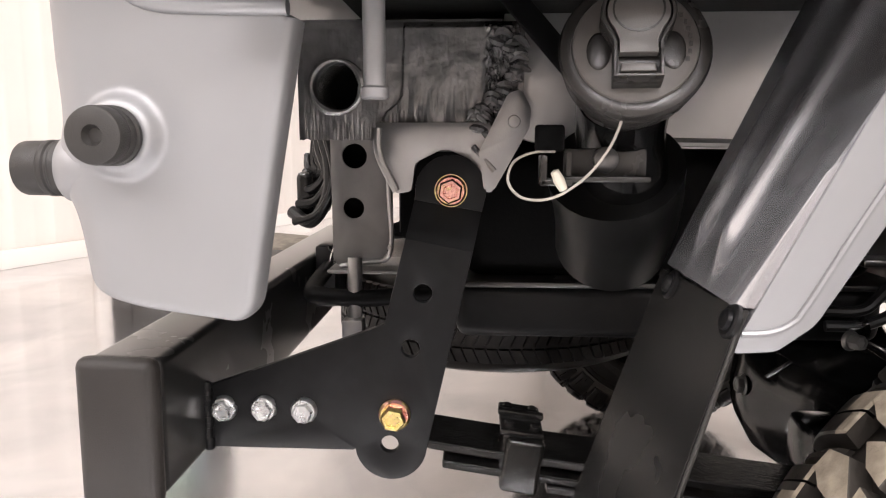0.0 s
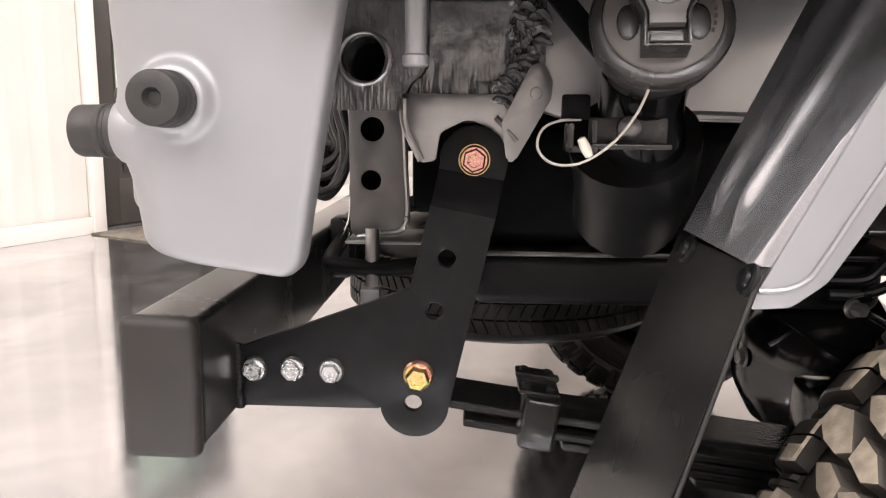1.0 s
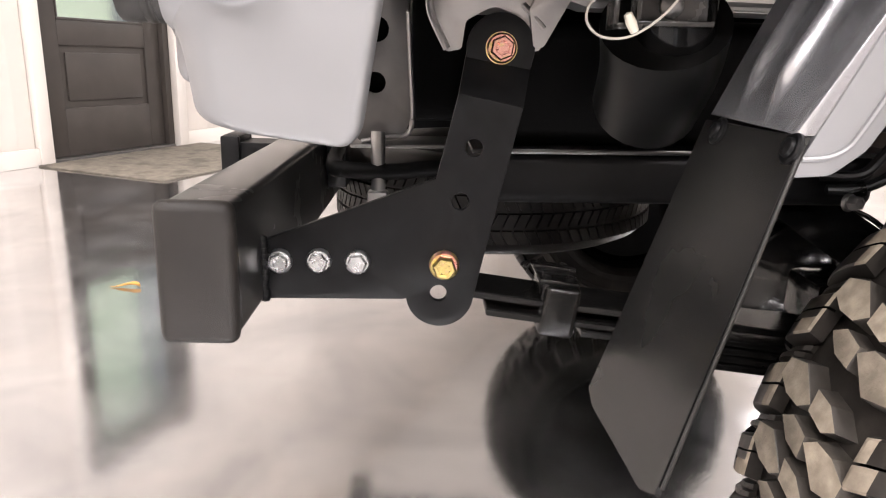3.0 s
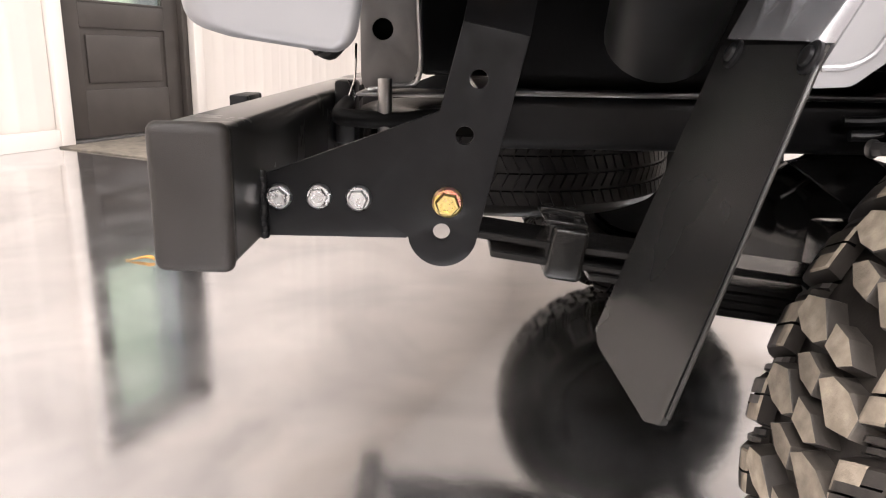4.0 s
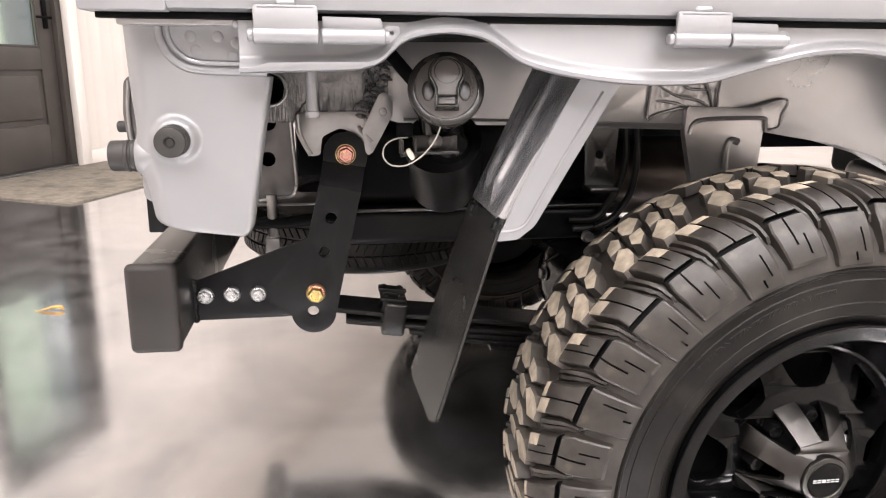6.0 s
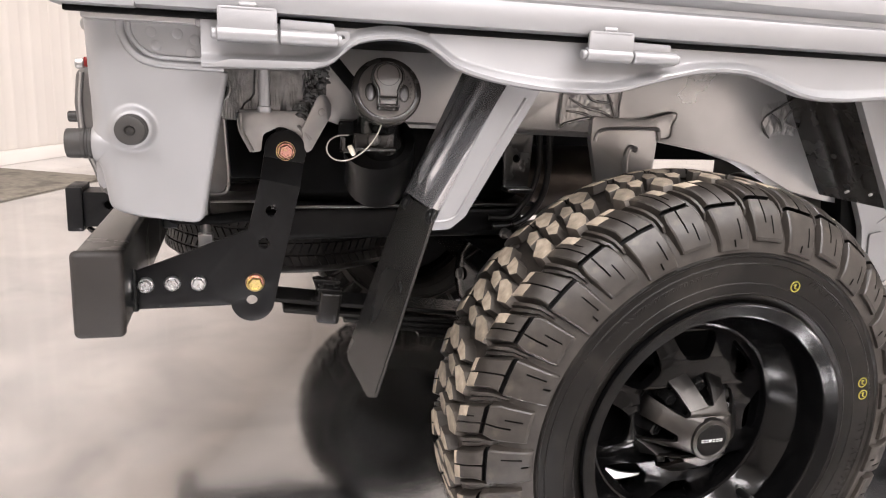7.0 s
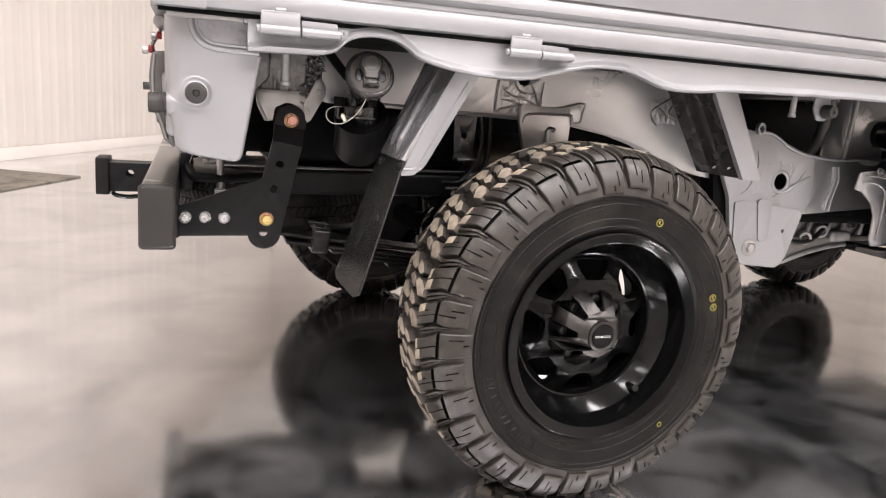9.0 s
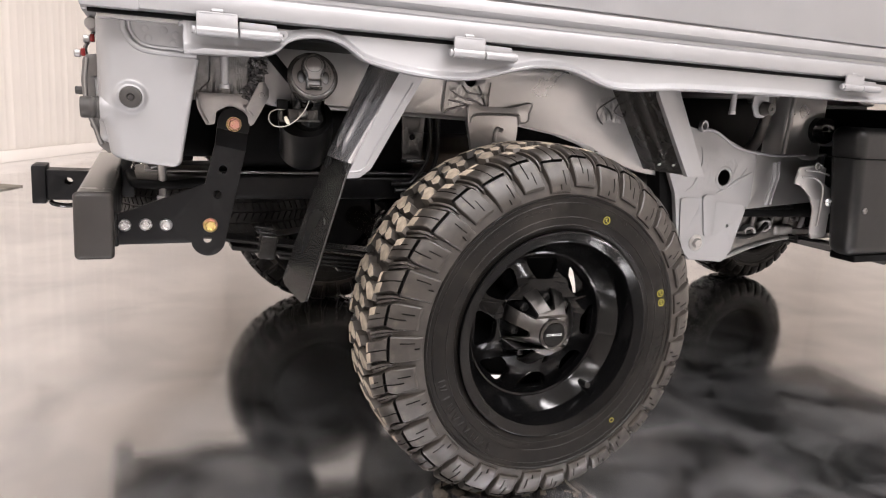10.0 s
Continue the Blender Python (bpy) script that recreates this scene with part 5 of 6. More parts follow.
    part("tether", tube([(0.1405, 0.411, 0.7135), (0.1405, 0.414, 0.708), (0.1365, 0.424, 0.694), (0.125, 0.430, 0.678), (0.108, 0.432, 0.667), (0.092, 0.435, 0.6665), (0.0835, 0.440, 0.675), (0.0865, 0.448, 0.686), (0.098, 0.458, 0.6915), (0.112, 0.465, 0.692)], 0.00082, 8, 8), CORD, d, "thin beige cord tether")
    clip = revolve([(0.0, -0.007), (0.0026, -0.006), (0.0034, 0), (0.0026, 0.006), (0, 0.007)], (0.1135, 0.452, 0.6755), (0.45, 0.0, -0.9), 14)
    part("clip", clip, IVORY, d, "ivory plastic clip")
    return d


filler()


def underbody():
    d = thing("underbody_shield", (0.6, 1.2, 0.6), "added black sheets that darken the underbody, with the far frame rail", "truck part")
    # added black panel, blocks light from the truck's far side
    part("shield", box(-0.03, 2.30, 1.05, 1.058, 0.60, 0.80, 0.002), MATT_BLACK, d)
    # added block, closes a bright gap beside the stay
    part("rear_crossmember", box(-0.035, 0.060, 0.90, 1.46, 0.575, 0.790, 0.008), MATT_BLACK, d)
    # far rail kept matt black, its shade put into the colour
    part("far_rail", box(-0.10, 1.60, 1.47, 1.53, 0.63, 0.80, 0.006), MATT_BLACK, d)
    part("far_sill", box(-0.15, 1.95, 1.70, 1.768, 0.735, 0.7995, 0.006), SILVER_DULL, d)
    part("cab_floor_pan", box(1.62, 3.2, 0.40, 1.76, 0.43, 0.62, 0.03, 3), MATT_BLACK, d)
    part("prop_shaft", rod((0.66, 1.06, 0.34), (1.30, 1.06, 0.45), 0.03, 20), MATT_BLACK, d)
    # black sheet stands for the shade under the bed floor
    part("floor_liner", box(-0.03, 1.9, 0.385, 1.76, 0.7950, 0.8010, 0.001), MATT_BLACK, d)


underbody()
single("stay", sheet([(0.078, 0.792), (0.098, 0.792), (0.142, 0.742), (0.128, 0.735)], [], upright(0.520, 0.006), 0, 0.001), MATT_BLACK, "flat black stay beside the fuel filler", "bracket")


def muffler():
    d = thing("muffler", (0.57, 0.87, 0.51), "dark heat-stained steel muffler", "muffler")
    part("canister", revolve([(0.0, 0), (0.045, 0.002), (0.066, 0.018), (0.068, 0.03), (0.068, 0.27), (0.066, 0.285), (0.04, 0.30), (0, 0.302)], (0.42, 0.87, 0.578), (1, 0, 0), 32), MUFFLER, d)
    part("seam", revolve([(0.066, 0), (0.0705, 0.001), (0.0705, 0.006), (0.066, 0.007)], (0.445, 0.87, 0.578), (1, 0, 0), 32), MUFFLER, d)
    part("pipe", tube([(0.70, 0.87, 0.578), (0.85, 0.88, 0.57), (1.0, 0.9, 0.54), (1.2, 0.9, 0.50)], 0.02, 12, 5), MUFFLER, d)
    hang = sheet(rounded([(0.380, 0.695), (0.430, 0.695), (0.426, 0.600), (0.385, 0.600)], 0.004), [circle(0.404, 0.645, 0.0065, 14)], upright(0.648, 0.005), 0, 0.001)
    part("hanger", hang, POWDER_TUBE, d)
    part("hanger_foot", box(0.385, 0.426, 0.625, 0.66, 0.594, 0.601, 0.002), POWDER_TUBE, d)


muffler()


def hoses():
    d = thing("brake_hose", (0.55, 0.75, 0.45), "looped black rubber brake hoses", "hose")
    part("hose", tube([(0.458, 0.658, 0.705), (0.461, 0.655, 0.681), (0.463, 0.655, 0.629), (0.457, 0.655, 0.587), (0.436, 0.655, 0.554), (0.407, 0.655, 0.538), (0.375, 0.66, 0.535)], 0.0052, 10, 6), HOSE, d)
    part("hose", tube([(0.441, 0.660, 0.705), (0.444, 0.657, 0.680), (0.447, 0.657, 0.636), (0.438, 0.657, 0.594), (0.417, 0.657, 0.562), (0.401, 0.657, 0.550), (0.37, 0.665, 0.548)], 0.0052, 10, 6), HOSE, d)
    part("fitting", hexagon((0.408, 0.655, 0.538), (-1, 0.1, -0.3), 0.006, 0.018, None, 0.0075, 0.005), GLOSS_BLACK, d)
    part("fitting", hexagon((0.392, 0.650, 0.525), (0.3, -1, 0.1), 0.007, 0.014, None, 0.009, 0.004), GUNMETAL, d)
    part("line", tube([(0.36, 0.74, 0.46), (0.42, 0.735, 0.50), (0.47, 0.72, 0.49), (0.49, 0.66, 0.44), (0.50, 0.60, 0.40)], 0.0028, 8, 6), GLOSS_BLACK, d)
    part("line", tube([(0.28, 0.76, 0.505), (0.36, 0.74, 0.515), (0.44, 0.72, 0.525)], 0.003, 8, 5), GLOSS_BLACK, d)


hoses()


def rear_axle():
    d = thing("rear_axle", (0.565, 1.04, 0.23), "gloss black rear axle with round differential housing", "axle", LEVEL)
    part("axle_tube", rod((0.565, 0.50, 0.323), (0.565, 1.58, 0.323), 0.036, 28), GLOSS_BLACK, d)
    part("tube_flare", revolve([(0.036, 0), (0.040, 0.05), (0.06, 0.13), (0.095, 0.2), (0.095, 0.26), (0.06, 0.33), (0.04, 0.41), (0.036, 0.46)], (0.565, 0.82, 0.323), (0, 1, 0), 32), GLOSS_BLACK, d)
    part("differential", revolve([(0.0, -0.115), (0.05, -0.108), (0.09, -0.085), (0.118, -0.045), (0.126, 0.0), (0.126, 0.05), (0.10, 0.08), (0.05, 0.14), (0.035, 0.22), (0, 0.22)], (0.565, 1.05, 0.335), (1, 0, 0), 36), GLOSS_BLACK, d)
    part("cover_rim", revolve([(0.126, -0.004), (0.134, -0.003), (0.134, 0.008), (0.126, 0.009)], (0.565, 1.05, 0.335), (1, 0, 0), 36), GLOSS_BLACK, d)
    part("drain_plug", hexagon((0.452, 1.03, 0.345), (-1, 0, 0), 0.012, 0.012, None, 0.015, 0.003), GUNMETAL, d)
    part("brake_drum", revolve([(0.03, 0), (0.126, 0.002), (0.132, 0.008), (0.132, 0.05), (0.150, 0.054), (0.150, 0.060), (0.05, 0.06)], (0.565, 0.445, 0.323), (0, 1, 0), 36), MATT_BLACK, d)
    part("spring_seat", box(0.505, 0.625, 0.553, 0.620, 0.352, 0.372, 0.004), GLOSS_BLACK, d)
    part("shock_tower", box(0.345, 0.40, 0.60, 0.66, 0.405, 0.455, 0.008), GLOSS_BLACK, d)
    part("gusset", sheet([(0.34, 0.50), (0.40, 0.52), (0.56, 0.425), (0.545, 0.37), (0.45, 0.43)], [], upright(0.70, 0.008), 0, 0.001), GLOSS_BLACK, d)


rear_axle()


def leaf_spring():
    d = thing("leaf_spring", (0.3, 0.585, 0.37), "black leaf spring pack with rebound clamp", "spring", LEVEL)
    top = smooth_path([(0.000, 0, 0.4585), (0.05, 0, 0.4520), (0.10, 0, 0.4460), (0.20, 0, 0.4355), (0.32, 0, 0.4225), (0.45, 0, 0.414), (0.565, 0, 0.411)], 6)
    for k, (start, t) in enumerate(((0.0245, 0.0068), (0.037, 0.0065), (0.12, 0.0065), (0.17, 0.0065), (0.23, 0.0065))):
        drop = (0, 0.0145, 0.0225, 0.0300, 0.0375)[k]
        bm = bmesh.new()
        rows = []
        ends = [Vector((start, 0, float(np.interp(start, [q.x for q in top], [q.z for q in top]))))]
        for p in ends + [q for q in top if q.x > start + 0.002]:
            rows.append([bm.verts.new((p.x, y, p.z - drop + z)) for y, z in ((0.5575, 0), (0.6135, 0), (0.6135, -t), (0.5575, -t))])
        for a, b in zip(rows, rows[1:]):
            for j in range(4):
                bm.faces.new((a[j], a[(j + 1) % 4], b[(j + 1) % 4], b[j]))
        bm.faces.new(rows[0])
        bm.faces.new(rows[-1])
        bmesh.ops.recalc_face_normals(bm, faces=bm.faces)
        soften(bm, 0.0012, 1, 60)
        part("leaf", bm, GRIMY, d)
    tilt = pose(0, 0, 0, 0, 7, 0)
    cl = box(-0.0155, 0.0155, -0.034, 0.034, -0.0330, 0.0125, 0.005, 4)
    bmesh.ops.transform(cl, matrix=Matrix.Translation((0.101, 0.587, 0.4475)) @ tilt, verts=cl.verts)
    clamp = part("clamp", cl, GRIMY, d, "heavy black rebound clamp")
    top_ = box(-0.0175, 0.0175, -0.036, 0.024, 0.0085, 0.0135, 0.002)
    for s in (-0.0105, 0.0105):
        rod((s, -0.026, 0.012), (s, -0.026, 0.0172), 0.0042, 12, top_, round_end=0.0012)
        rod((s, 0.012, 0.012), (s, 0.012, 0.0172), 0.0042, 12, top_, round_end=0.0012)
    box(-0.0190, 0.0190, -0.006, 0.003, 0.0125, 0.0175, 0.0015, 2, top_)
    box(-0.0145, 0.0145, -0.0375, -0.031, -0.020, 0.010, 0.002, 2, top_)
    bmesh.ops.transform(top_, matrix=Matrix.Translation((0.098, 0.597, 0.4505)) @ tilt, verts=top_.verts)
    part("clamp_lid", top_, GRIMY, clamp)
    part("clamp_band", box(0.40, 0.43, 0.552, 0.619, 0.368, 0.420, 0.004), GLOSS_BLACK, d)
    ub = bmesh.new()
    for x in (0.525, 0.605):
        for y in (0.556, 0.617):
            rod((x, y, 0.36), (x, y, 0.43), 0.006, 10, ub)
    part("u_bolts", ub, GLOSS_BLACK, d)
    part("spring_eye", revolve([(0.010, -0.028), (0.020, -0.028), (0.020, 0.028), (0.010, 0.028)], (0.0, 0.586, 0.479), (0, 1, 0), 24), GLOSS_BLACK, d)


leaf_spring()


def shackle_stay():
    """Grey channel that hangs from the bed and carries the spare wheel's hook."""
    d = thing("spare_carrier_stay", (-0.06, 0.80, 0.56), "dark grey pressed channel with two round holes", "bracket")
    out = rounded([(-0.0945, 0.80), (-0.036, 0.80), (-0.031, 0.585), (-0.040, 0.569), (-0.088, 0.562), (-0.0935, 0.57)], [0, 0, 0.006, 0.012, 0.006, 0.006])
    part("web", sheet(out, [circle(-0.068, 0.682, 0.0135), circle(-0.070, 0.626, 0.0115)], upright(0.785, 0.003), 0, 0.001), GUNMETAL, d)
    part("side", box(-0.0365, -0.0325, 0.788, 0.83, 0.585, 0.80, 0.002), GUNMETAL, d)
    part("side", box(-0.0945, -0.0915, 0.788, 0.83, 0.575, 0.80, 0.001), GUNMETAL, d)
    part("fold", tube([(-0.0335, 0.785, 0.70), (-0.031, 0.784, 0.64), (-0.029, 0.784, 0.59), (-0.036, 0.784, 0.570), (-0.06, 0.784, 0.5665), (-0.086, 0.784, 0.562)], 0.0028, 8, 4), STEEL_GREY, d)
    # black plate added behind the web so its holes look dark
    part("back", box(-0.0915, -0.0365, 0.826, 0.83, 0.572, 0.80, 0.001), MATT_BLACK, d)
    part("hook_pin", rod((-0.030, 0.778, 0.585), (-0.030, 0.772, 0.585), 0.0025, 12), STEEL_GREY, d)
    part("hook_rod", rod((-0.066, 0.755, 0.470), (-0.066, 0.765, 0.575), 0.0078, 14), STEEL_GREY, d, "bright threaded rod")
    part("rod_sleeve", box(-0.0775, -0.0555, 0.742, 0.765, 0.470, 0.512, 0.003), STEEL_GREY, d)
    part("base_plate", box(-0.098, 0.03, 0.77, 0.86, 0.556, 0.5605, 0.002), GUNMETAL, d)


shackle_stay()


def spare_carrier():
    d = thing("spare_wheel_carrier", (0.0, 0.85, 0.52), "black bent bar that carries the spare wheel", "carrier")
    part("bar", tube([(-0.13, 1.05, 0.545), (-0.12, 0.80, 0.535), (-0.098, 0.765, 0.533), (-0.05, 0.76, 0.532), (0.02, 0.765, 0.536), (0.20, 0.78, 0.525)], 0.0095, 12, 6), MATT_BLACK, d)
    part("bracket", box(-0.165, -0.14, 0.90, 1.0, 0.60, 0.66, 0.008), GLOSS_BLACK, d)
    for k in range(5):
        y = 0.86 + 0.02 * k
        part("cable", tube([(-0.11 - 0.006 * k, y, 0.79), (-0.118 - 0.008 * k, y, 0.72 - 0.01 * k), (-0.105 - 0.009 * k, y - 0.01, 0.66), (-0.125 - 0.008 * k, y, 0.615 + 0.012 * k), (-0.16, y + 0.01, 0.60 + 0.02 * k)], 0.0045 + 0.001 * (k % 3), 8, 6), HOSE, d)
    part("cable", tube([(-0.135, 0.9, 0.78), (-0.12, 0.88, 0.70), (-0.115, 0.87, 0.64), (-0.14, 0.88, 0.60), (-0.17, 0.9, 0.61)], 0.008, 10, 6), HOSE, d)
    part("cable", tube([(-0.15, 0.95, 0.78), (-0.135, 0.93, 0.69), (-0.14, 0.92, 0.62)], 0.007, 10, 6), HOSE, d)


spare_carrier()


# ---- hitch ----
def hitch_plate():
    d = thing("hitch_side_plate", (-0.05, 0.553, 0.43), "black powder-coated hitch side plate with round holes", "hitch plate", LEVEL)
    tab = [Vector((-0.003 + 0.0282 * math.cos(a), 0.4535 + 0.0282 * math.sin(a))) for a in np.linspace(radians(188), radians(355), 16)]
    low = [Vector((-0.1495, 0.4465)), Vector((-0.0325, 0.4485))] + tab + [Vector((0.0302, 0.477)), Vector((0.0575, 0.6085)), Vector((0.0070, 0.6175)), Vector((-0.0085, 0.5505)), Vector((-0.1495, 0.4955))]
    holes = [circle(0.0205, 0.5755, 0.0072), circle(0.0115, 0.5325, 0.0072), circle(-0.004, 0.4545, 0.0070), circle(-0.070, 0.4745, 0.0045, 14)]
    body = part("plate", sheet(low, holes, upright(0.550, 0.006), 0, 0.0007), POWDER, d)
    mid = bmesh.new()
    f = [(0.0070, 0.550, 0.6175), (0.0575, 0.550, 0.6085), (0.0630, 0.567, 0.6365), (0.0118, 0.567, 0.6445)]
    a = [mid.verts.new(v) for v in f]
    b = [mid.verts.new((x, y + 0.006, z)) for x, y, z in f]
    mid.faces.new(a)
    mid.faces.new(b[::-1])
    for k in range(4):
        mid.faces.new((a[k], a[(k + 1) % 4], b[(k + 1) % 4], b[k]))
    bmesh.ops.recalc_face_normals(mid, faces=mid.faces)
    part("joggle", mid, POWDER, body)
    top = [Vector((0.0118, 0.6445)), Vector((0.0630, 0.6365))] + [Vector((0.0392 + 0.0268 * math.cos(t), 0.6520 + 0.0268 * math.sin(t))) for t in np.linspace(radians(-8), radians(188), 22)]
    part("upper_plate", sheet(top, [], upright(0.567, 0.006), 0, 0.0007), POWDER, body)
    weld = bmesh.new()
    rnd = random.Random(2)
    for k in range(12):
        z = 0.4475 + 0.0045 * k
        revolve([(0.0, -0.004), (0.0038, -0.0025), (0.0046, 0), (0.0036, 0.003), (0, 0.004)], (-0.1475 + rnd.uniform(-0.0006, 0.0006), 0.5495, z), (0.1, 0.2, 1), 10, weld)
    tagged(part("weld_bead", weld, POWDER, d), kind="stuff")
    return d


hitch_plate()


def bolt(x, y, z, r, fl, hgt, mat_, washer, label, group):
    d = thing("bolt", (x, y, z), label, "bolt", LEVEL, group)
    part("head", hexagon((x, y - 0.0005, z), (0, -1, 0), r, hgt, None, fl, 0.0042, random.Random(int(x * 1e4)).uniform(0, 60)), mat_, d)
    if washer:
        part("washer", revolve([(fl * 1.05, 0.0), (fl * 1.05, 0.0008), (fl * 0.6, 0.0012)], (x, y - 0.0002, z), (0, -1, 0), 28), washer, d)
    marks = bmesh.new()
    for k in range(3 if fl < 0.0115 else 6):
        a = radians((120 if fl < 0.0115 else 60) * k + 20)
        c = Vector((x + 0.5 * r * math.cos(a) * 0.7, y - hgt + 0.0007, z + 0.5 * r * math.sin(a) * 0.7))
        tube([c, c + Vector((math.cos(a) * r * 0.26, 0, math.sin(a) * r * 0.26))], 0.0004, 5, 2, marks, False)
    part("grade_mark", marks, mat_, d)
    return d


for _x, _z in ((-0.1340, 0.4795), (-0.1022, 0.4807), (-0.0708, 0.4803)):
    bolt(_x, 0.550, _z, 0.0083, 0.0104, 0.0095, ZINC, None, "bright zinc flanged bolt in the black side plate", "zinc bolts of the side plate")
bolt(0.0000, 0.550, 0.4795, 0.0098, 0.0124, 0.0135, GOLD, None, "yellow-zinc flanged bolt in the lower hole", "yellow-zinc bolts")
bolt(0.0395, 0.567, 0.6520, 0.0095, 0.0118, 0.0120, ROSE, GOLD, "rose and yellow zinc bolt with washer in the upper hole", "yellow-zinc bolts")


def hitch_beam():
    d = thing("hitch_beam", (-0.175, 1.06, 0.443), "black rectangular steel hitch tube with plastic end caps", "hitch", LEVEL)
    part("tube", box(-0.1995, -0.1480, 0.476, 1.66, 0.4435, 0.5425, 0.006, 3), POWDER_TUBE, d)
    cap = box(-0.2020, -0.1465, 0.4625, 0.478, 0.4410, 0.5450, 0.0075, 4)
    part("end_cap", cap, CAP_PLASTIC, d, "matt black plastic end cap")
    part("end_cap", box(-0.2020, -0.1465, 1.658, 1.674, 0.4410, 0.5450, 0.0075, 4), CAP_PLASTIC, d, "matt black plastic end cap")
    part("far_plate", sheet([(-0.149, 0.447), (0.03, 0.449), (0.058, 0.61), (0.06, 0.66), (0.012, 0.66), (-0.0085, 0.5505), (-0.149, 0.4955)], [], upright(1.575, 0.006), 0, 0.0007), POWDER, d)
    return d


hitch_beam()


def receiver():
    d = thing("hitch_receiver", (-0.26, 1.095, 0.44), "black square hitch receiver with collar and chain loop", "hitch", LEVEL)
    y0, y1, z0, z1 = 1.062, 1.127, 0.444, 0.510
    body = sheet([(-0.300, z0), (-0.199, z0), (-0.199, z1), (-0.300, z1)], [circle(-0.2565, 0.486, 0.0085, 18)], upright(y0, 0.006), 0, 0.0007)
    sheet([(-0.300, z0), (-0.199, z0), (-0.199, z1), (-0.300, z1)], [circle(-0.2565, 0.486, 0.0085, 18)], upright(y1 - 0.006, 0.006), 0, 0.0007, body)
    box(-0.300, -0.199, y0 + 0.006, y1 - 0.006, z1 - 0.006, z1, 0, 1, body)
    box(-0.300, -0.199, y0 + 0.006, y1 - 0.006, z0, z0 + 0.006, 0, 1, body)
    part("tube", body, POWDER, d)
    col = box(-0.328, -0.300, y0 - 0.008, y0 + 0.004, z0 - 0.008, z1 + 0.010, 0.003)
    box(-0.328, -0.300, y1 - 0.004, y1 + 0.008, z0 - 0.008, z1 + 0.010, 0.003, 2, col)
    box(-0.328, -0.300, y0 + 0.004, y1 - 0.004, z1 - 0.004, z1 + 0.010, 0.002, 2, col)
    box(-0.328, -0.300, y0 + 0.004, y1 - 0.004, z0 - 0.008, z0 + 0.004, 0.002, 2, col)
    part("collar", col, POWDER, d)
    loop = tube([(-0.295 + 0.0, 1.075, 0.440), (-0.287, 1.072, 0.4335), (-0.262, 1.070, 0.4305), (-0.235, 1.072, 0.434), (-0.225, 1.085, 0.440)], 0.0052, 10, 6)
    part("chain_loop", loop, GLOSS_BLACK, d)
    return d


receiver()


def chain_tab():
    d = thing("hitch_chain_tab", (-0.13, 0.98, 0.46), "black tab on the hitch tube with bright spring clips", "hitch", LEVEL)
    part("tab", box(-0.1465, -0.120, 0.900, 0.945, 0.475, 0.554, 0.004), POWDER, d)
    part("clip", tube([(-0.118, 0.895, 0.60), (-0.1195, 0.895, 0.560), (-0.1235, 0.895, 0.546), (-0.127, 0.895, 0.533), (-0.1225, 0.895, 0.528), (-0.1205, 0.895, 0.540), (-0.1285, 0.895, 0.555)], 0.0015, 8, 6), CHROME, d, "bright wire clip")
    part("clip", tube([(-0.103, 0.898, 0.62), (-0.104, 0.898, 0.575), (-0.1085, 0.898, 0.562), (-0.1105, 0.898, 0.551), (-0.106, 0.898, 0.549), (-0.1045, 0.898, 0.560), (-0.1015, 0.898, 0.566)], 0.0015, 8, 6), CHROME, d, "bright wire clip")
    part("wiring", tube([(-0.10, 0.93, 0.585), (-0.06, 0.90, 0.57), (0.0, 0.92, 0.575), (0.05, 0.95, 0.60)], 0.004, 8, 6), HOSE, d)


chain_tab()


# ---- wheels (axis along y, the outer face towards -y) ----
R_TYRE, LUGS, AXLE_Z = 0.3355, 34, 0.3215


def grow(r):
    """The tyre's section in its true size: the bead stays, the tread lies further out."""
    return r + 0.007 * min(1.0, max(0.0, (r - 0.195) / 0.05))


CARCASS = [(grow(r), y) for r, y in ((0.182, -0.088), (0.1865, -0.100), (0.1935, -0.1065), (0.2000, -0.1090), (0.2006, -0.1100), (0.2016, -0.1094), (0.2045, -0.1105), (0.2125, -0.1117), (0.2131, -0.1126), (0.2139, -0.1119), (0.225, -0.1128), (0.2345, -0.1128), (0.2352, -0.1138), (0.2362, -0.1128), (0.2425, -0.1128), (0.2440, -0.1152), (0.2462, -0.1156), (0.2480, -0.1126),
           (0.266, -0.1095), (0.284, -0.0990), (0.296, -0.0880), (0.304, -0.0770), (0.3100, -0.062), (0.3130, -0.03))]


def turned(bm, deg):
    bmesh.ops.transform(bm, matrix=pose(0, 0, 0, 0, deg, 0), verts=bm.verts)
    return bm


SECTION = [(grow(r), y) for r, y in ((0.3272, -0.0480), (0.3260, -0.0580), (0.3232, -0.0700), (0.3180, -0.0810), (0.3105, -0.0905), (0.3020, -0.0985), (0.2920, -0.1055), (0.2800, -0.1112), (0.2670, -0.1155), (0.2530, -0.1172))]


def on_section(s, deg, height):
    """A point over the tyre's shoulder: s from 0 on the crown to 1 on the sidewall."""
    f = s * (len(SECTION) - 1)
    k = min(int(f), len(SECTION) - 2)
    a, b = Vector(SECTION[k]), Vector(SECTION[k + 1])
    p = a.lerp(b, f - k)
    prv, nxt = Vector(SECTION[max(k - 1, 0)]), Vector(SECTION[min(k + 2, len(SECTION) - 1)])
    d = (nxt - prv).normalized()
    nrm = Vector((-d.y, d.x))
    if nrm.x - nrm.y < 0:
        nrm = -nrm
    p = p + nrm * height
    t = radians(deg)
    return Vector((p.x * math.sin(t), p.y, p.x * math.cos(t)))


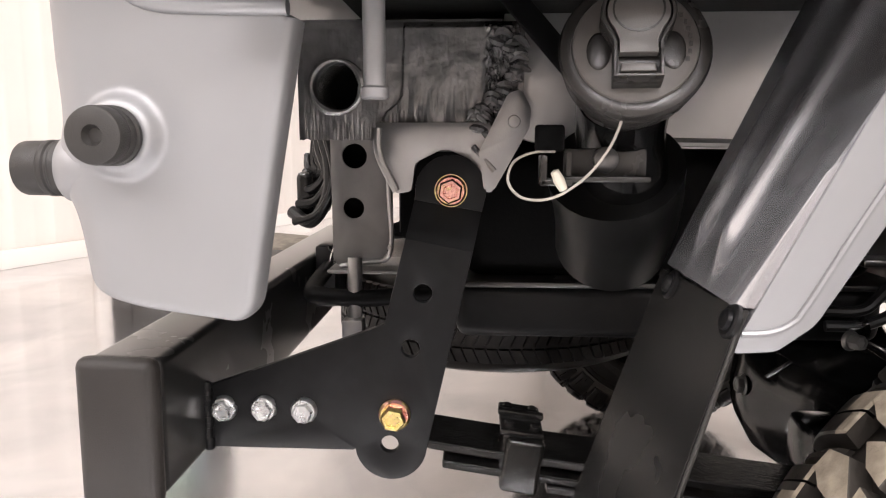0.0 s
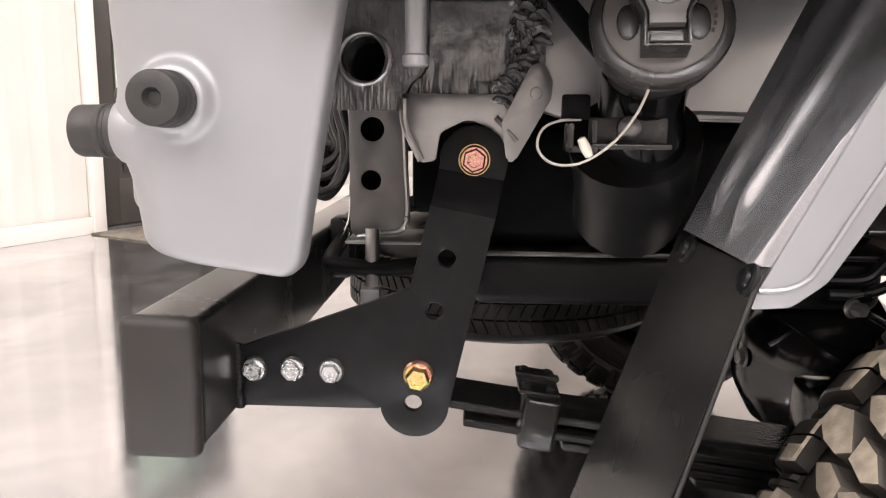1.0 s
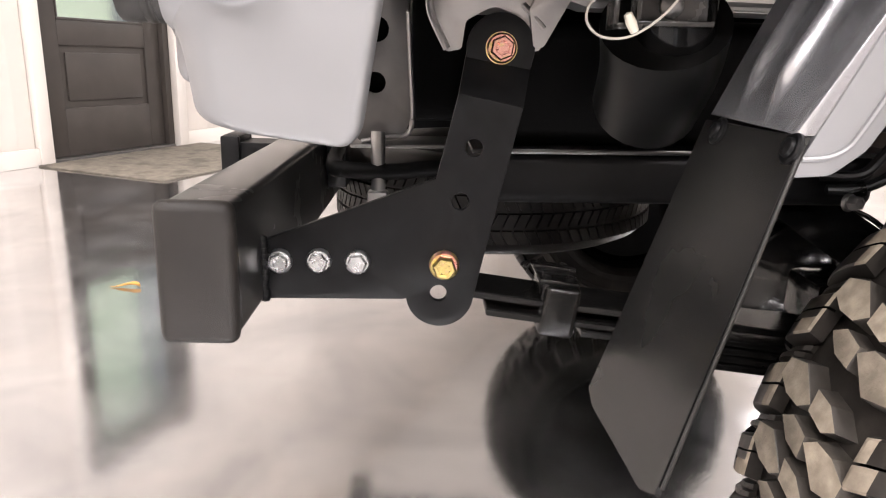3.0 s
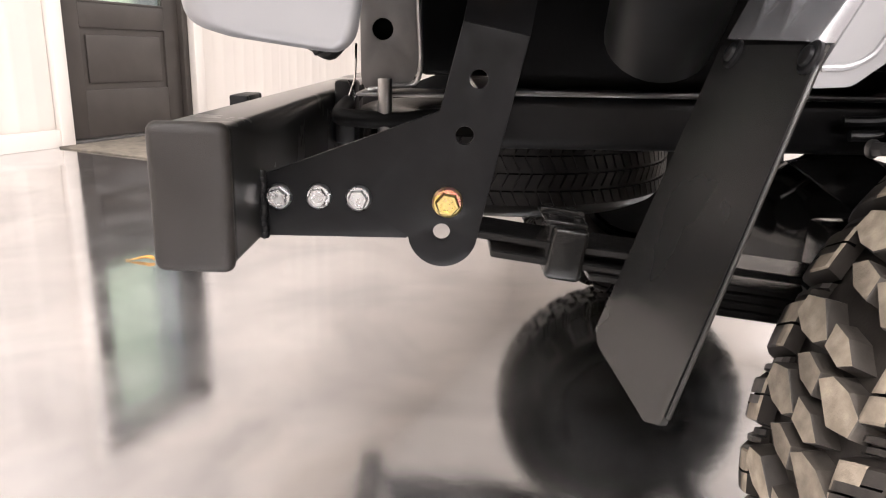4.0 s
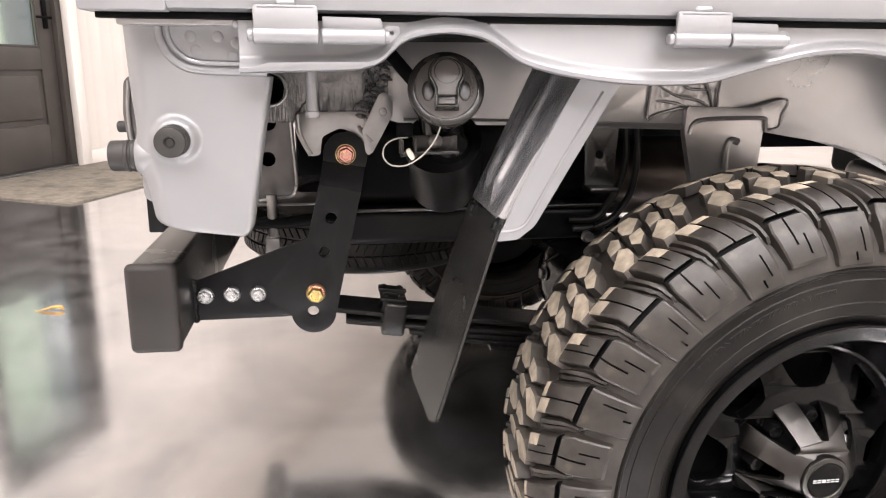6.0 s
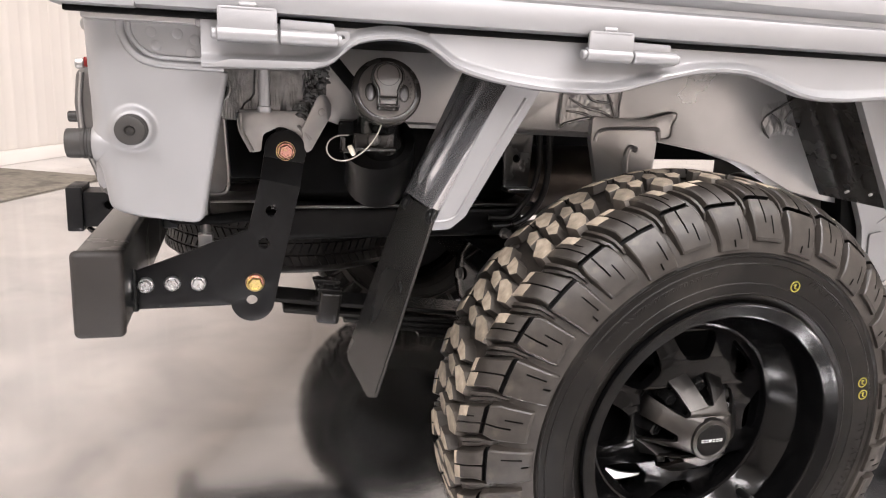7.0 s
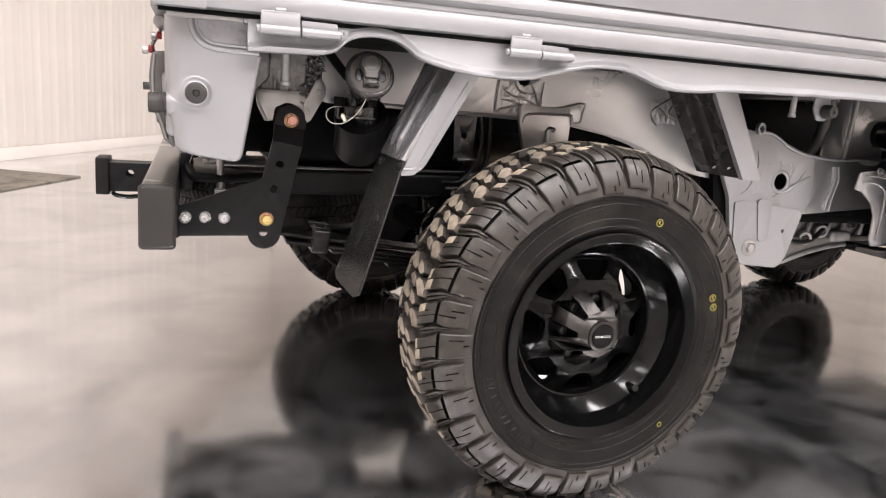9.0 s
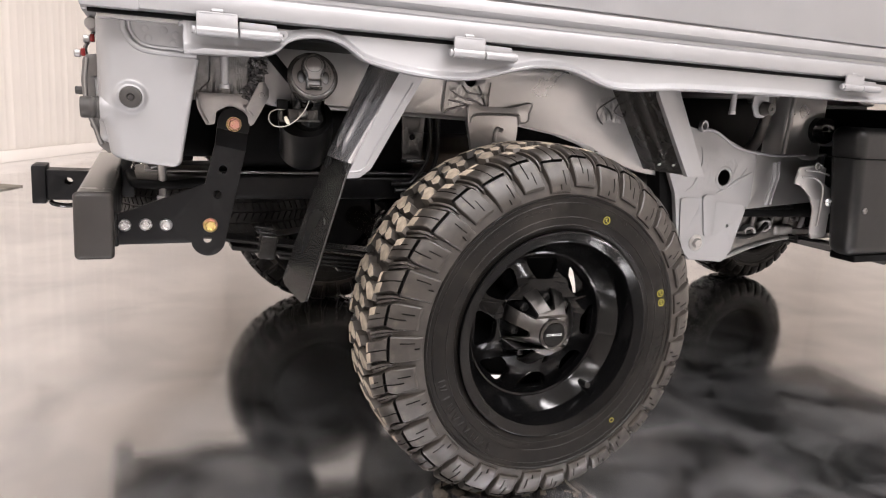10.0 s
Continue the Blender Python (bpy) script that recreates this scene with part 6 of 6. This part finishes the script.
def cells_block(a_cuts, s_cuts, low, width, lean, taper, depth, dusty):
    """A lug laid over the shoulder as cells; low(a, s) names the cells that are slits."""
    bm = bmesh.new()

    def at(a, s, h):
        w = width * (1 + taper * min(1.0, max(0.0, (s - 0.42) / 0.14))) * (1 + 0.20 * max(0.0, -h) / depth)
        return on_section(s, a * w / 2 + lean(s), h)

    na, ns = len(a_cuts) - 1, len(s_cuts) - 1
    level = {}
    for i in range(na):
        for j in range(ns):
            level[i, j] = -0.55 * depth if low((a_cuts[i] + a_cuts[i + 1]) / 2, (s_cuts[j] + s_cuts[j + 1]) / 2) else 0.0
    corner = {}

    def vert(i, j, h):
        rim = i in (0, na) or j in (0, ns)
        hh = round((min(h, -0.0012) if rim and h > -1e-6 else h), 5)
        if (i, j, hh) not in corner:
            corner[i, j, hh] = bm.verts.new(at(a_cuts[i], s_cuts[j], hh))
        return corner[i, j, hh]

    for (i, j), h in level.items():
        f = bm.faces.new((vert(i, j, h), vert(i + 1, j, h), vert(i + 1, j + 1, h), vert(i, j + 1, h)))
        if h == 0 and dusty((a_cuts[i] + a_cuts[i + 1]) / 2, s_cuts[j + 1]):
            f.material_index = 1
        # slit floors and walls go matt black, their shade put into the colour
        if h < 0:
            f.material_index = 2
        for di, dj, p, q in ((1, 0, (i + 1, j), (i + 1, j + 1)), (-1, 0, (i, j), (i, j + 1)), (0, 1, (i, j + 1), (i + 1, j + 1)), (0, -1, (i, j), (i + 1, j))):
            o = level.get((i + di, j + dj), -depth)
            if o < h:
                vs = [vert(*p, h), vert(*q, h), vert(*q, o), vert(*p, o)]
                vs = [v for k, v in enumerate(vs) if v not in vs[:k]]
                if len(vs) > 2 and bm.faces.get(vs) is None:
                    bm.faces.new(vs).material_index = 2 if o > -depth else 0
    return bm


def tread_block(corners):
    """Many-sided tread block on the crown from its corners (y, degrees); its worn face is pale with dust."""
    bm = bmesh.new()
    ym, am = (sum(c[k] for c in corners) / len(corners) for k in (0, 1))
    crown = lambda y, r: r - 0.62 * y * y
    rows = []
    for r, f in ((0.3190, 1.20), (R_TYRE - 0.0060, 1.07), (R_TYRE - 0.0008, 1.02), (R_TYRE, 0.99)):
        row = []
        for y, a in corners:
            aa, yc = radians(am + (a - am) * f), ym + (y - ym) * f
            row.append(bm.verts.new((crown(yc, r) * math.sin(aa), yc, crown(yc, r) * math.cos(aa))))
        rows.append(row)
    n = len(corners)
    for a, b in zip(rows, rows[1:]):
        for k in range(n):
            j = (k + 1) % n
            bm.faces.new((a[k], a[j], b[j], b[k]))
    bm.faces.new(rows[-1]).material_index = 1
    return bm


def shoulder_lug(kind):
    """Outer lug from the crown down to the sidewall: cut across by a groove, with slits in both halves."""
    lean = lambda s: -3.5 * (1 - s / 0.45) if s < 0.45 else 1.3 * (s - 0.45) / 0.55
    if kind:
        bm = cells_block([-1, -0.92, -0.05, 0.06, 0.45, 0.54, 0.92, 1], [0, 0.03, 0.10, 0.18, 0.28, 0.38, 0.47, 0.50, 0.555, 0.58, 0.62, 0.70, 0.80, 0.90, 0.97, 1],
                         lambda a, s: 0.50 < s < 0.555 or (-0.05 < a < 0.06 and s < 0.50) or (0.45 < a < 0.54 and 0.70 < s < 0.90) or (-0.05 < a < 0.06 and 0.90 < s < 0.97) or (-0.05 < a < 0.45 and 0.80 < s < 0.81),
                         6.3, lean, 0.30, 0.0130, lambda a, s: s < 0.11 or (s < 0.19 and a < -0.1))
    else:
        bm = cells_block([-1, -0.92, -0.26, -0.16, 0.24, 0.33, 0.92, 1], [0, 0.03, 0.12, 0.20, 0.31, 0.38, 0.41, 0.465, 0.50, 0.58, 0.66, 0.74, 0.84, 0.89, 0.92],
                         lambda a, s: 0.41 < s < 0.465 or (-0.26 < a < -0.16 and (s < 0.41 or 0.465 < s < 0.74)) or (0.24 < a < 0.33 and (0.20 < s < 0.31 or 0.66 < s < 0.84)),
                         6.0, lean, 0.34, 0.0130, lambda a, s: s < 0.04 or (s < 0.21 and a > 0.2))
    # stepped ridge in the gap beside the lug
    step = 360 / LUGS / 2
    rows = []
    for k in range(11):
        s = 0.03 + 0.61 * k / 10
        c, w = step + lean(s), 1.15 - 0.25 * (s > 0.4)
        end = 0.55 if k in (0, 10) else 1.0
        rows.append([bm.verts.new(on_section(s, c + w * q, -0.0135 + 0.0095 * h * end)) for q, h in ((-1.15, -0.1), (-0.95, 0.55), (-0.30, 0.60), (-0.18, 0.15), (-0.02, 0.15), (0.10, 1.0), (0.75, 1.0), (1.05, -0.1))])
    for a, b in zip(rows, rows[1:]):
        for j in range(7):
            bm.faces.new((a[j], a[j + 1], b[j + 1], b[j]))
    bm.faces.new(rows[0])
    bm.faces.new(rows[-1])
    return bm


def rim_parts(parent, mk):
    lip = revolve([(0.1335, -0.020), (0.1345, -0.028), (0.1362, -0.0355), (0.1395, -0.0372), (0.1405, -0.0360), (0.1430, -0.0390), (0.1640, -0.0605), (0.1660, -0.0645), (0.1692, -0.0980), (0.1712, -0.1025), (0.1740, -0.1040), (0.1850, -0.1068), (0.1885, -0.1085), (0.1905, -0.1080), (0.1915, -0.1040), (0.1860, -0.0850), (0.1750, -0.03), (0.170, 0.09), (0.185, 0.10)], (0, 0, 0), (0, 1, 0), 112)
    rim = mk("rim", lip, RIM, parent, "deep-dish satin black steel rim")
    rim.matrix_basis = Matrix.Translation((0, -0.005, 0))
    # disc with eight rounded windows

    def windows(r_in, r_out, rows, n, turn, corner):
        out = []
        for k in range(n):
            m = radians(360 * k / n + turn)
            pts = [Vector((r * math.cos(m + radians(h)), r * math.sin(m + radians(h)))) for r, h in rows] + [Vector((r * math.cos(m - radians(h)), r * math.sin(m - radians(h)))) for r, h in reversed(rows)]
            out.append(rounded(pts, corner, 4))
        return out

    def ring(r, n):
        return circle(0, 0, r, n)

    disc_y = lambda r: float(np.interp(r, [0.05, 0.078, 0.088, 0.096, 0.105, 0.125, 0.140], [-0.034, -0.040, -0.0455, -0.0465, -0.043, -0.034, -0.024]))
    bm = sheet(ring(0.1350, 96), [ring(0.052, 48)] + windows(0.098, 0.133, [(0.0905, 7.0), (0.0950, 11.0), (0.1080, 14.2), (0.1230, 15.6), (0.1300, 13.5)], 8, 0, 0.0055),
               lambda a, b, k: Vector((a, disc_y(math.hypot(a, b)) + 0.016 * k, b)), 0, 0.0026)
    disc = mk("disc", bm, RIM, rim, "black disc with eight windows")
    # hub with finger-like bridges, the gaps between them open outwards
    hub_y = lambda r: float(np.interp(r, [0.025, 0.032, 0.038, 0.058, 0.070, 0.080], [-0.0955, -0.0945, -0.0910, -0.0715, -0.0540, -0.0380]))
    star, radii = [], []
    for k in range(8):
        for r, off, q in ((0.079, -12.0, 0.003), (0.064, -11.0, 0.010), (0.0435, -6.0, 0.0035), (0.0435, 6.0, 0.0035), (0.064, 11.0, 0.010), (0.079, 12.0, 0.003)):
            t = radians(45 * k + off)
            star.append((r * math.cos(t), r * math.sin(t)))
            radii.append(q)
    bm = sheet(rounded(star, radii, 4), [ring(0.0252, 48)], lambda a, b, k: Vector((a, hub_y(math.hypot(a, b)) + 0.007 * k, b)), 0, 0.0016)
    mk("hub_cone", bm, HUB, rim, "satin black hub cone with finger bridges")
    mk("hub_back", revolve([(0.0, -0.052), (0.020, -0.052), (0.030, -0.044), (0.060, -0.030), (0.080, -0.033)], (0, 0, 0), (0, 1, 0), 40), MATT_BLACK, rim)
    cap = revolve([(0.0290, -0.006), (0.0290, 0.000), (0.0278, 0.0022), (0.0232, 0.0030), (0.0222, 0.0016), (0.0, 0.0018)], (0, -0.0945, 0), (0, -1, 0), 40)
    cap_ob = mk("hub_cap", cap, HUB, rim)
    mk("cap_insert", revolve([(0.0221, 0.0), (0.0214, 0.0008), (0.0, 0.0010)], (0, -0.0962, 0), (0, -1, 0), 36), RIM, cap_ob)
    bars = bmesh.new()
    for k in range(6):
        x = -0.0138 + 0.0055 * k
        for z in (-0.0013, 0.0013) if k != 2 else (0.0,):
            box(x - 0.0020, x + 0.0020, -0.0978, -0.0968, z - (0.0005 if k != 2 else 0.0018), z + (0.0005 if k != 2 else 0.0018), 0, 1, bars)
    mk("cap_mark", bars, WHITE_MARK, cap_ob, "pale plain mark")
    for k in range(8):
        a = radians(45 * k)
        nut = hexagon((0.0590 * math.cos(a), -0.034, 0.0590 * math.sin(a)), (0, -1, 0), 0.0098, 0.024, None, 0.0115, 0.004)
        mk("lug_nut", nut, GLOSS_BLACK, rim)
    a = radians(-48.7)
    val = rod((0.158 * math.cos(a), -0.048, 0.158 * math.sin(a)), (0.150 * math.cos(a), -0.080, 0.150 * math.sin(a)), 0.0062, 14, round_end=0.001)
    mk("valve_stem", val, HOSE, rim)
    return rim


def mud_tyre(parent, mk):
    prof = CARCASS + [(r, -y) for r, y in reversed(CARCASS)]
    carcass = revolve(prof, (0, 0, 0), (0, 1, 0), 96)
    for f in carcass.faces:
        c = f.calc_center_median()
        f.material_index = 1 if math.hypot(c.x, c.z) > 0.2555 else 0
    tyre = mk("tyre", carcass, [RUBBER, GROOVE], parent, "black mud-terrain tyre with dusty tread")
    step = 360 / LUGS
    outer = [(-0.0050, 0.8), (-0.0165, 2.1), (-0.0340, 1.8), (-0.0500, 0.3), (-0.0485, -2.1), (-0.0285, -2.8)]
    inner = [(0.0045, 4.1), (0.0055, 6.9), (-0.0120, 6.3), (-0.0265, 4.2), (-0.0150, 3.1)]
    turned_over = lambda pts: [(-y, 5.6 - a) for y, a in pts]
    kinds = [("tread_block", tread_block(pts), 0.82) for pts in (outer, inner, turned_over(outer), turned_over(inner))]
    lugs = [shoulder_lug(0), shoulder_lug(1)]
    back = []
    for bm in lugs:
        b2 = bm.copy()
        bmesh.ops.transform(b2, matrix=pose(0, 0, 0, 0, 0, 180), verts=b2.verts)
        back.append(b2)
    jobs = [(n, bm, [(k + ph + (0.06 if k % 2 else -0.06)) * step for k in range(LUGS)]) for n, bm, ph in kinds]
    for side in (lugs, back):
        for kind, bm in enumerate(side):
            jobs.append(("shoulder_lug", bm, [(2 * k + kind + (0.37 if side is lugs else -0.2)) * step for k in range(LUGS // 2)]))
    return tyre, jobs


def tyre_marks(tyre, mk):
    def at(r, a, y=-0.1125):
        return Vector((r * math.cos(radians(a)), y, r * math.sin(radians(a))))
    for r, a, n in ((0.2232, 69.8, 2), (0.2305, 17.9, 2), (0.2305, 13.2, 2), (0.227, -51, 1)):
        bm = bmesh.new()
        c = at(r, a, -0.1126)
        size = 0.0065 if n == 2 else 0.0042
        tube([c + Vector((size * math.cos(t), 0, size * math.sin(t))) for t in np.linspace(0, 2 * math.pi, 13)], 0.0009, 6, 2, bm)
        if n == 2:
            tube([c + Vector((-0.003, 0, 0.002)), c + Vector((0.001, 0, 0.003)), c + Vector((-0.001, 0, -0.001)), c + Vector((0.003, 0, -0.003))], 0.0009, 6, 3, bm)
        mk("paint_mark", bm, YELLOW, tyre, "yellow inspection stamp")
    text = bmesh.new()
    rnd = random.Random(9)
    for a0, a1, r, hgt in ((100, 140, 0.232, 0.0045), (196, 238, 0.228, 0.011), (-28, 2, 0.234, 0.009), (40, 66, 0.235, 0.006), (232, 262, 0.2065, 0.0035), (-70, -40, 0.226, 0.004)):
        a = a0
        while a < a1:
            w = rnd.uniform(0.5, 1.0) * hgt / r * 57
            p, q = at(r - hgt / 2, a), at(r + hgt / 2, a + rnd.uniform(-1, 1))
            y = -0.1124 if r > 0.21 else -0.1108
            p.y = q.y = y
            tube([p, q], hgt * 0.17, 5, 2, text, False)
            if rnd.random() < 0.7:
                q2 = at(r + hgt / 2, a + w * 0.8)
                q2.y = y
                tube([q, q2], hgt * 0.17, 5, 2, text, False)
            a += w * 1.5
    tagged(mk("embossed_lettering", text, RUBBER, tyre, "embossed plain bars"), kind="stuff")


def wheel(x, y, z, label, turn=0.0, flip=False):
    m = Matrix.Translation((x, y, z)) @ pose(0, 0, 0, 0, 0, 180 if flip else 0) @ pose(0, 0, 0, 0, turn, 0)
    d = new("wheel")
    d.matrix_world = m
    BASES[d] = Vector((0, 0, 0))
    return tagged(d, label, "wheel", "wheels of the truck")


def mk_plain(name, bm, mats, parent, label=""):
    ob = new(name, mesh_of(name, bm, mats))
    ob.parent = parent
    return tagged(ob, label)


near = wheel(0.565, 0.4175, AXLE_Z, "black eight-window steel wheel with dusty mud tyre")
rim_parts(near, mk_plain)
near_tyre, near_jobs = mud_tyre(near, mk_plain)
tyre_marks(near_tyre, mk_plain)


def joined_wheel(x, y, z, label, flip):
    w = wheel(x, y, z, label, 5.0, flip)
    rim_parts(w, mk_plain)
    # oversized black drum, added to block light through the rim's windows
    mk_plain("brake_drum", revolve([(0.0, 0.004), (0.150, 0.004), (0.160, 0.010), (0.162, 0.060), (0.0, 0.060)], (0, 0, 0), (0, 1, 0), 40), MATT_BLACK, w)
    tyre, jobs = mud_tyre(w, mk_plain)
    bm = bmesh.new()
    for name, block, angles in jobs:
        for a in angles:
            b = block.copy()
            turned(b, a)
            join(bm, b)
        block.free()
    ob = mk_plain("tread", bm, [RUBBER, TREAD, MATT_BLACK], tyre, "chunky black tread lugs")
    tagged(ob, kind="stuff")
    return w


far_wheel = joined_wheel(0.505, 1.79, AXLE_Z, "black steel wheel with mud tyre on the far side", True)
_f = copy_thing(far_wheel, Matrix.Translation((2.62, 1.85, AXLE_Z)) @ pose(0, 0, 0, 0, 0, 180))
tagged(_f, "black steel wheel with mud tyre at the front axle")


def spare_wheel():
    """Road tyre lying flat under the bed."""
    d = thing("spare_wheel", (0.10, 1.215, 0.372), "black road-tyre spare wheel slung flat under the bed", "wheel", group="wheels of the truck")
    o = Vector((0.10, 1.215, 0.446))
    prof = [(0.155, -0.055), (0.165, -0.062), (0.20, -0.072), (0.235, -0.070), (0.256, -0.060), (0.2645, -0.050)]
    prof += [(0.2675, -0.046), (0.2675, 0.046)] + [(a, -b) for a, b in reversed(prof)]
    tyre = part("tyre", revolve(prof, o, (0, 0, 1), 72), RUBBER, d)
    bm = bmesh.new()
    n = 104
    for row in range(4):
        z0 = -0.047 + row * 0.0245
        for k in range(n):
            a = 2 * math.pi * k / n
            w = 2 * math.pi / n
            vs = []
            for rr, f in ((0.264, 1.0), (0.2712, 0.88)):
                for t, z in ((-0.44, 0.0), (0.44, 0.0), (0.44, 0.0215), (-0.44, 0.0215)):
                    ang = a + w * (t * f + 0.55 * ((z > 0) == (row % 2 == 1)))
                    vs.append(bm.verts.new(o + Vector((rr * math.cos(ang), rr * math.sin(ang), z0 + z * f + 0.001))))
            for q in ((4, 5, 6, 7), (0, 1, 5, 4), (1, 2, 6, 5), (2, 3, 7, 6), (3, 0, 4, 7)):
                bm.faces.new([vs[j] for j in q])
    tagged(part("tread", bm, RUBBER, tyre), "zigzag road tread", kind="stuff")
    part("rim", revolve([(0.0, -0.01), (0.09, -0.01), (0.10, 0.02), (0.135, 0.02), (0.150, -0.045), (0.162, -0.06), (0.164, -0.062), (0.16, -0.05), (0.16, 0.06)], o, (0, 0, 1), 48), GUNMETAL, d)


spare_wheel()

# ---- pieces: tread of the near wheel, wall panels ----
for name, block, angles in near_jobs:
    # third slot darkens the slits by colour
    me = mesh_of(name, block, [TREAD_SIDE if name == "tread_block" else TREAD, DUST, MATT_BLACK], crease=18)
    for a in angles:
        ob = new(name, me)
        ob.parent = near_tyre
        ob.matrix_basis = pose(0, 0, 0, 0, a, 0)


def ribbed_panel(width, height):
    """Steel liner panel: flat pans between narrow ribs."""
    bm = bmesh.new()
    ribs = 4
    pitch = width / ribs
    sect = []
    for k in range(ribs):
        u = k * pitch
        sect += [(u + 0.001, 0.006), (u + 0.004, 0.008), (u + 0.018, 0.0088), (u + 0.028, 0.0088), (u + 0.042, 0.0081), (u + 0.044, 0.008), (u + pitch * 0.5, 0.008), (u + pitch * 0.5 + 0.006, 0.0086), (u + pitch * 0.5 + 0.02, 0.0086), (u + pitch * 0.5 + 0.024, 0.008)]
    sect += [(width - 0.001, 0.008), (width - 0.001, 0.002), (0.001, 0.002)]
    lo = [bm.verts.new((u, n, 0.012)) for u, n in sect]
    hi = [bm.verts.new((u, n, height)) for u, n in sect]
    for k in range(len(sect)):
        j = (k + 1) % len(sect)
        bm.faces.new((lo[k], lo[j], hi[j], hi[k]))
    return bm


panel_mesh = mesh_of("panel", ribbed_panel(0.91, CEILING - 0.02), WALL)
for u in [DOOR_U1 + 0.112 + 0.91 * k for k in range(8)] + [DOOR_U0 - 0.112 - 0.91 * (k + 1) for k in range(8)]:
    ob = new("panel", panel_mesh)
    ob.parent = wall_rear
    ob.matrix_basis = Matrix.Translation((u, 0, 0))
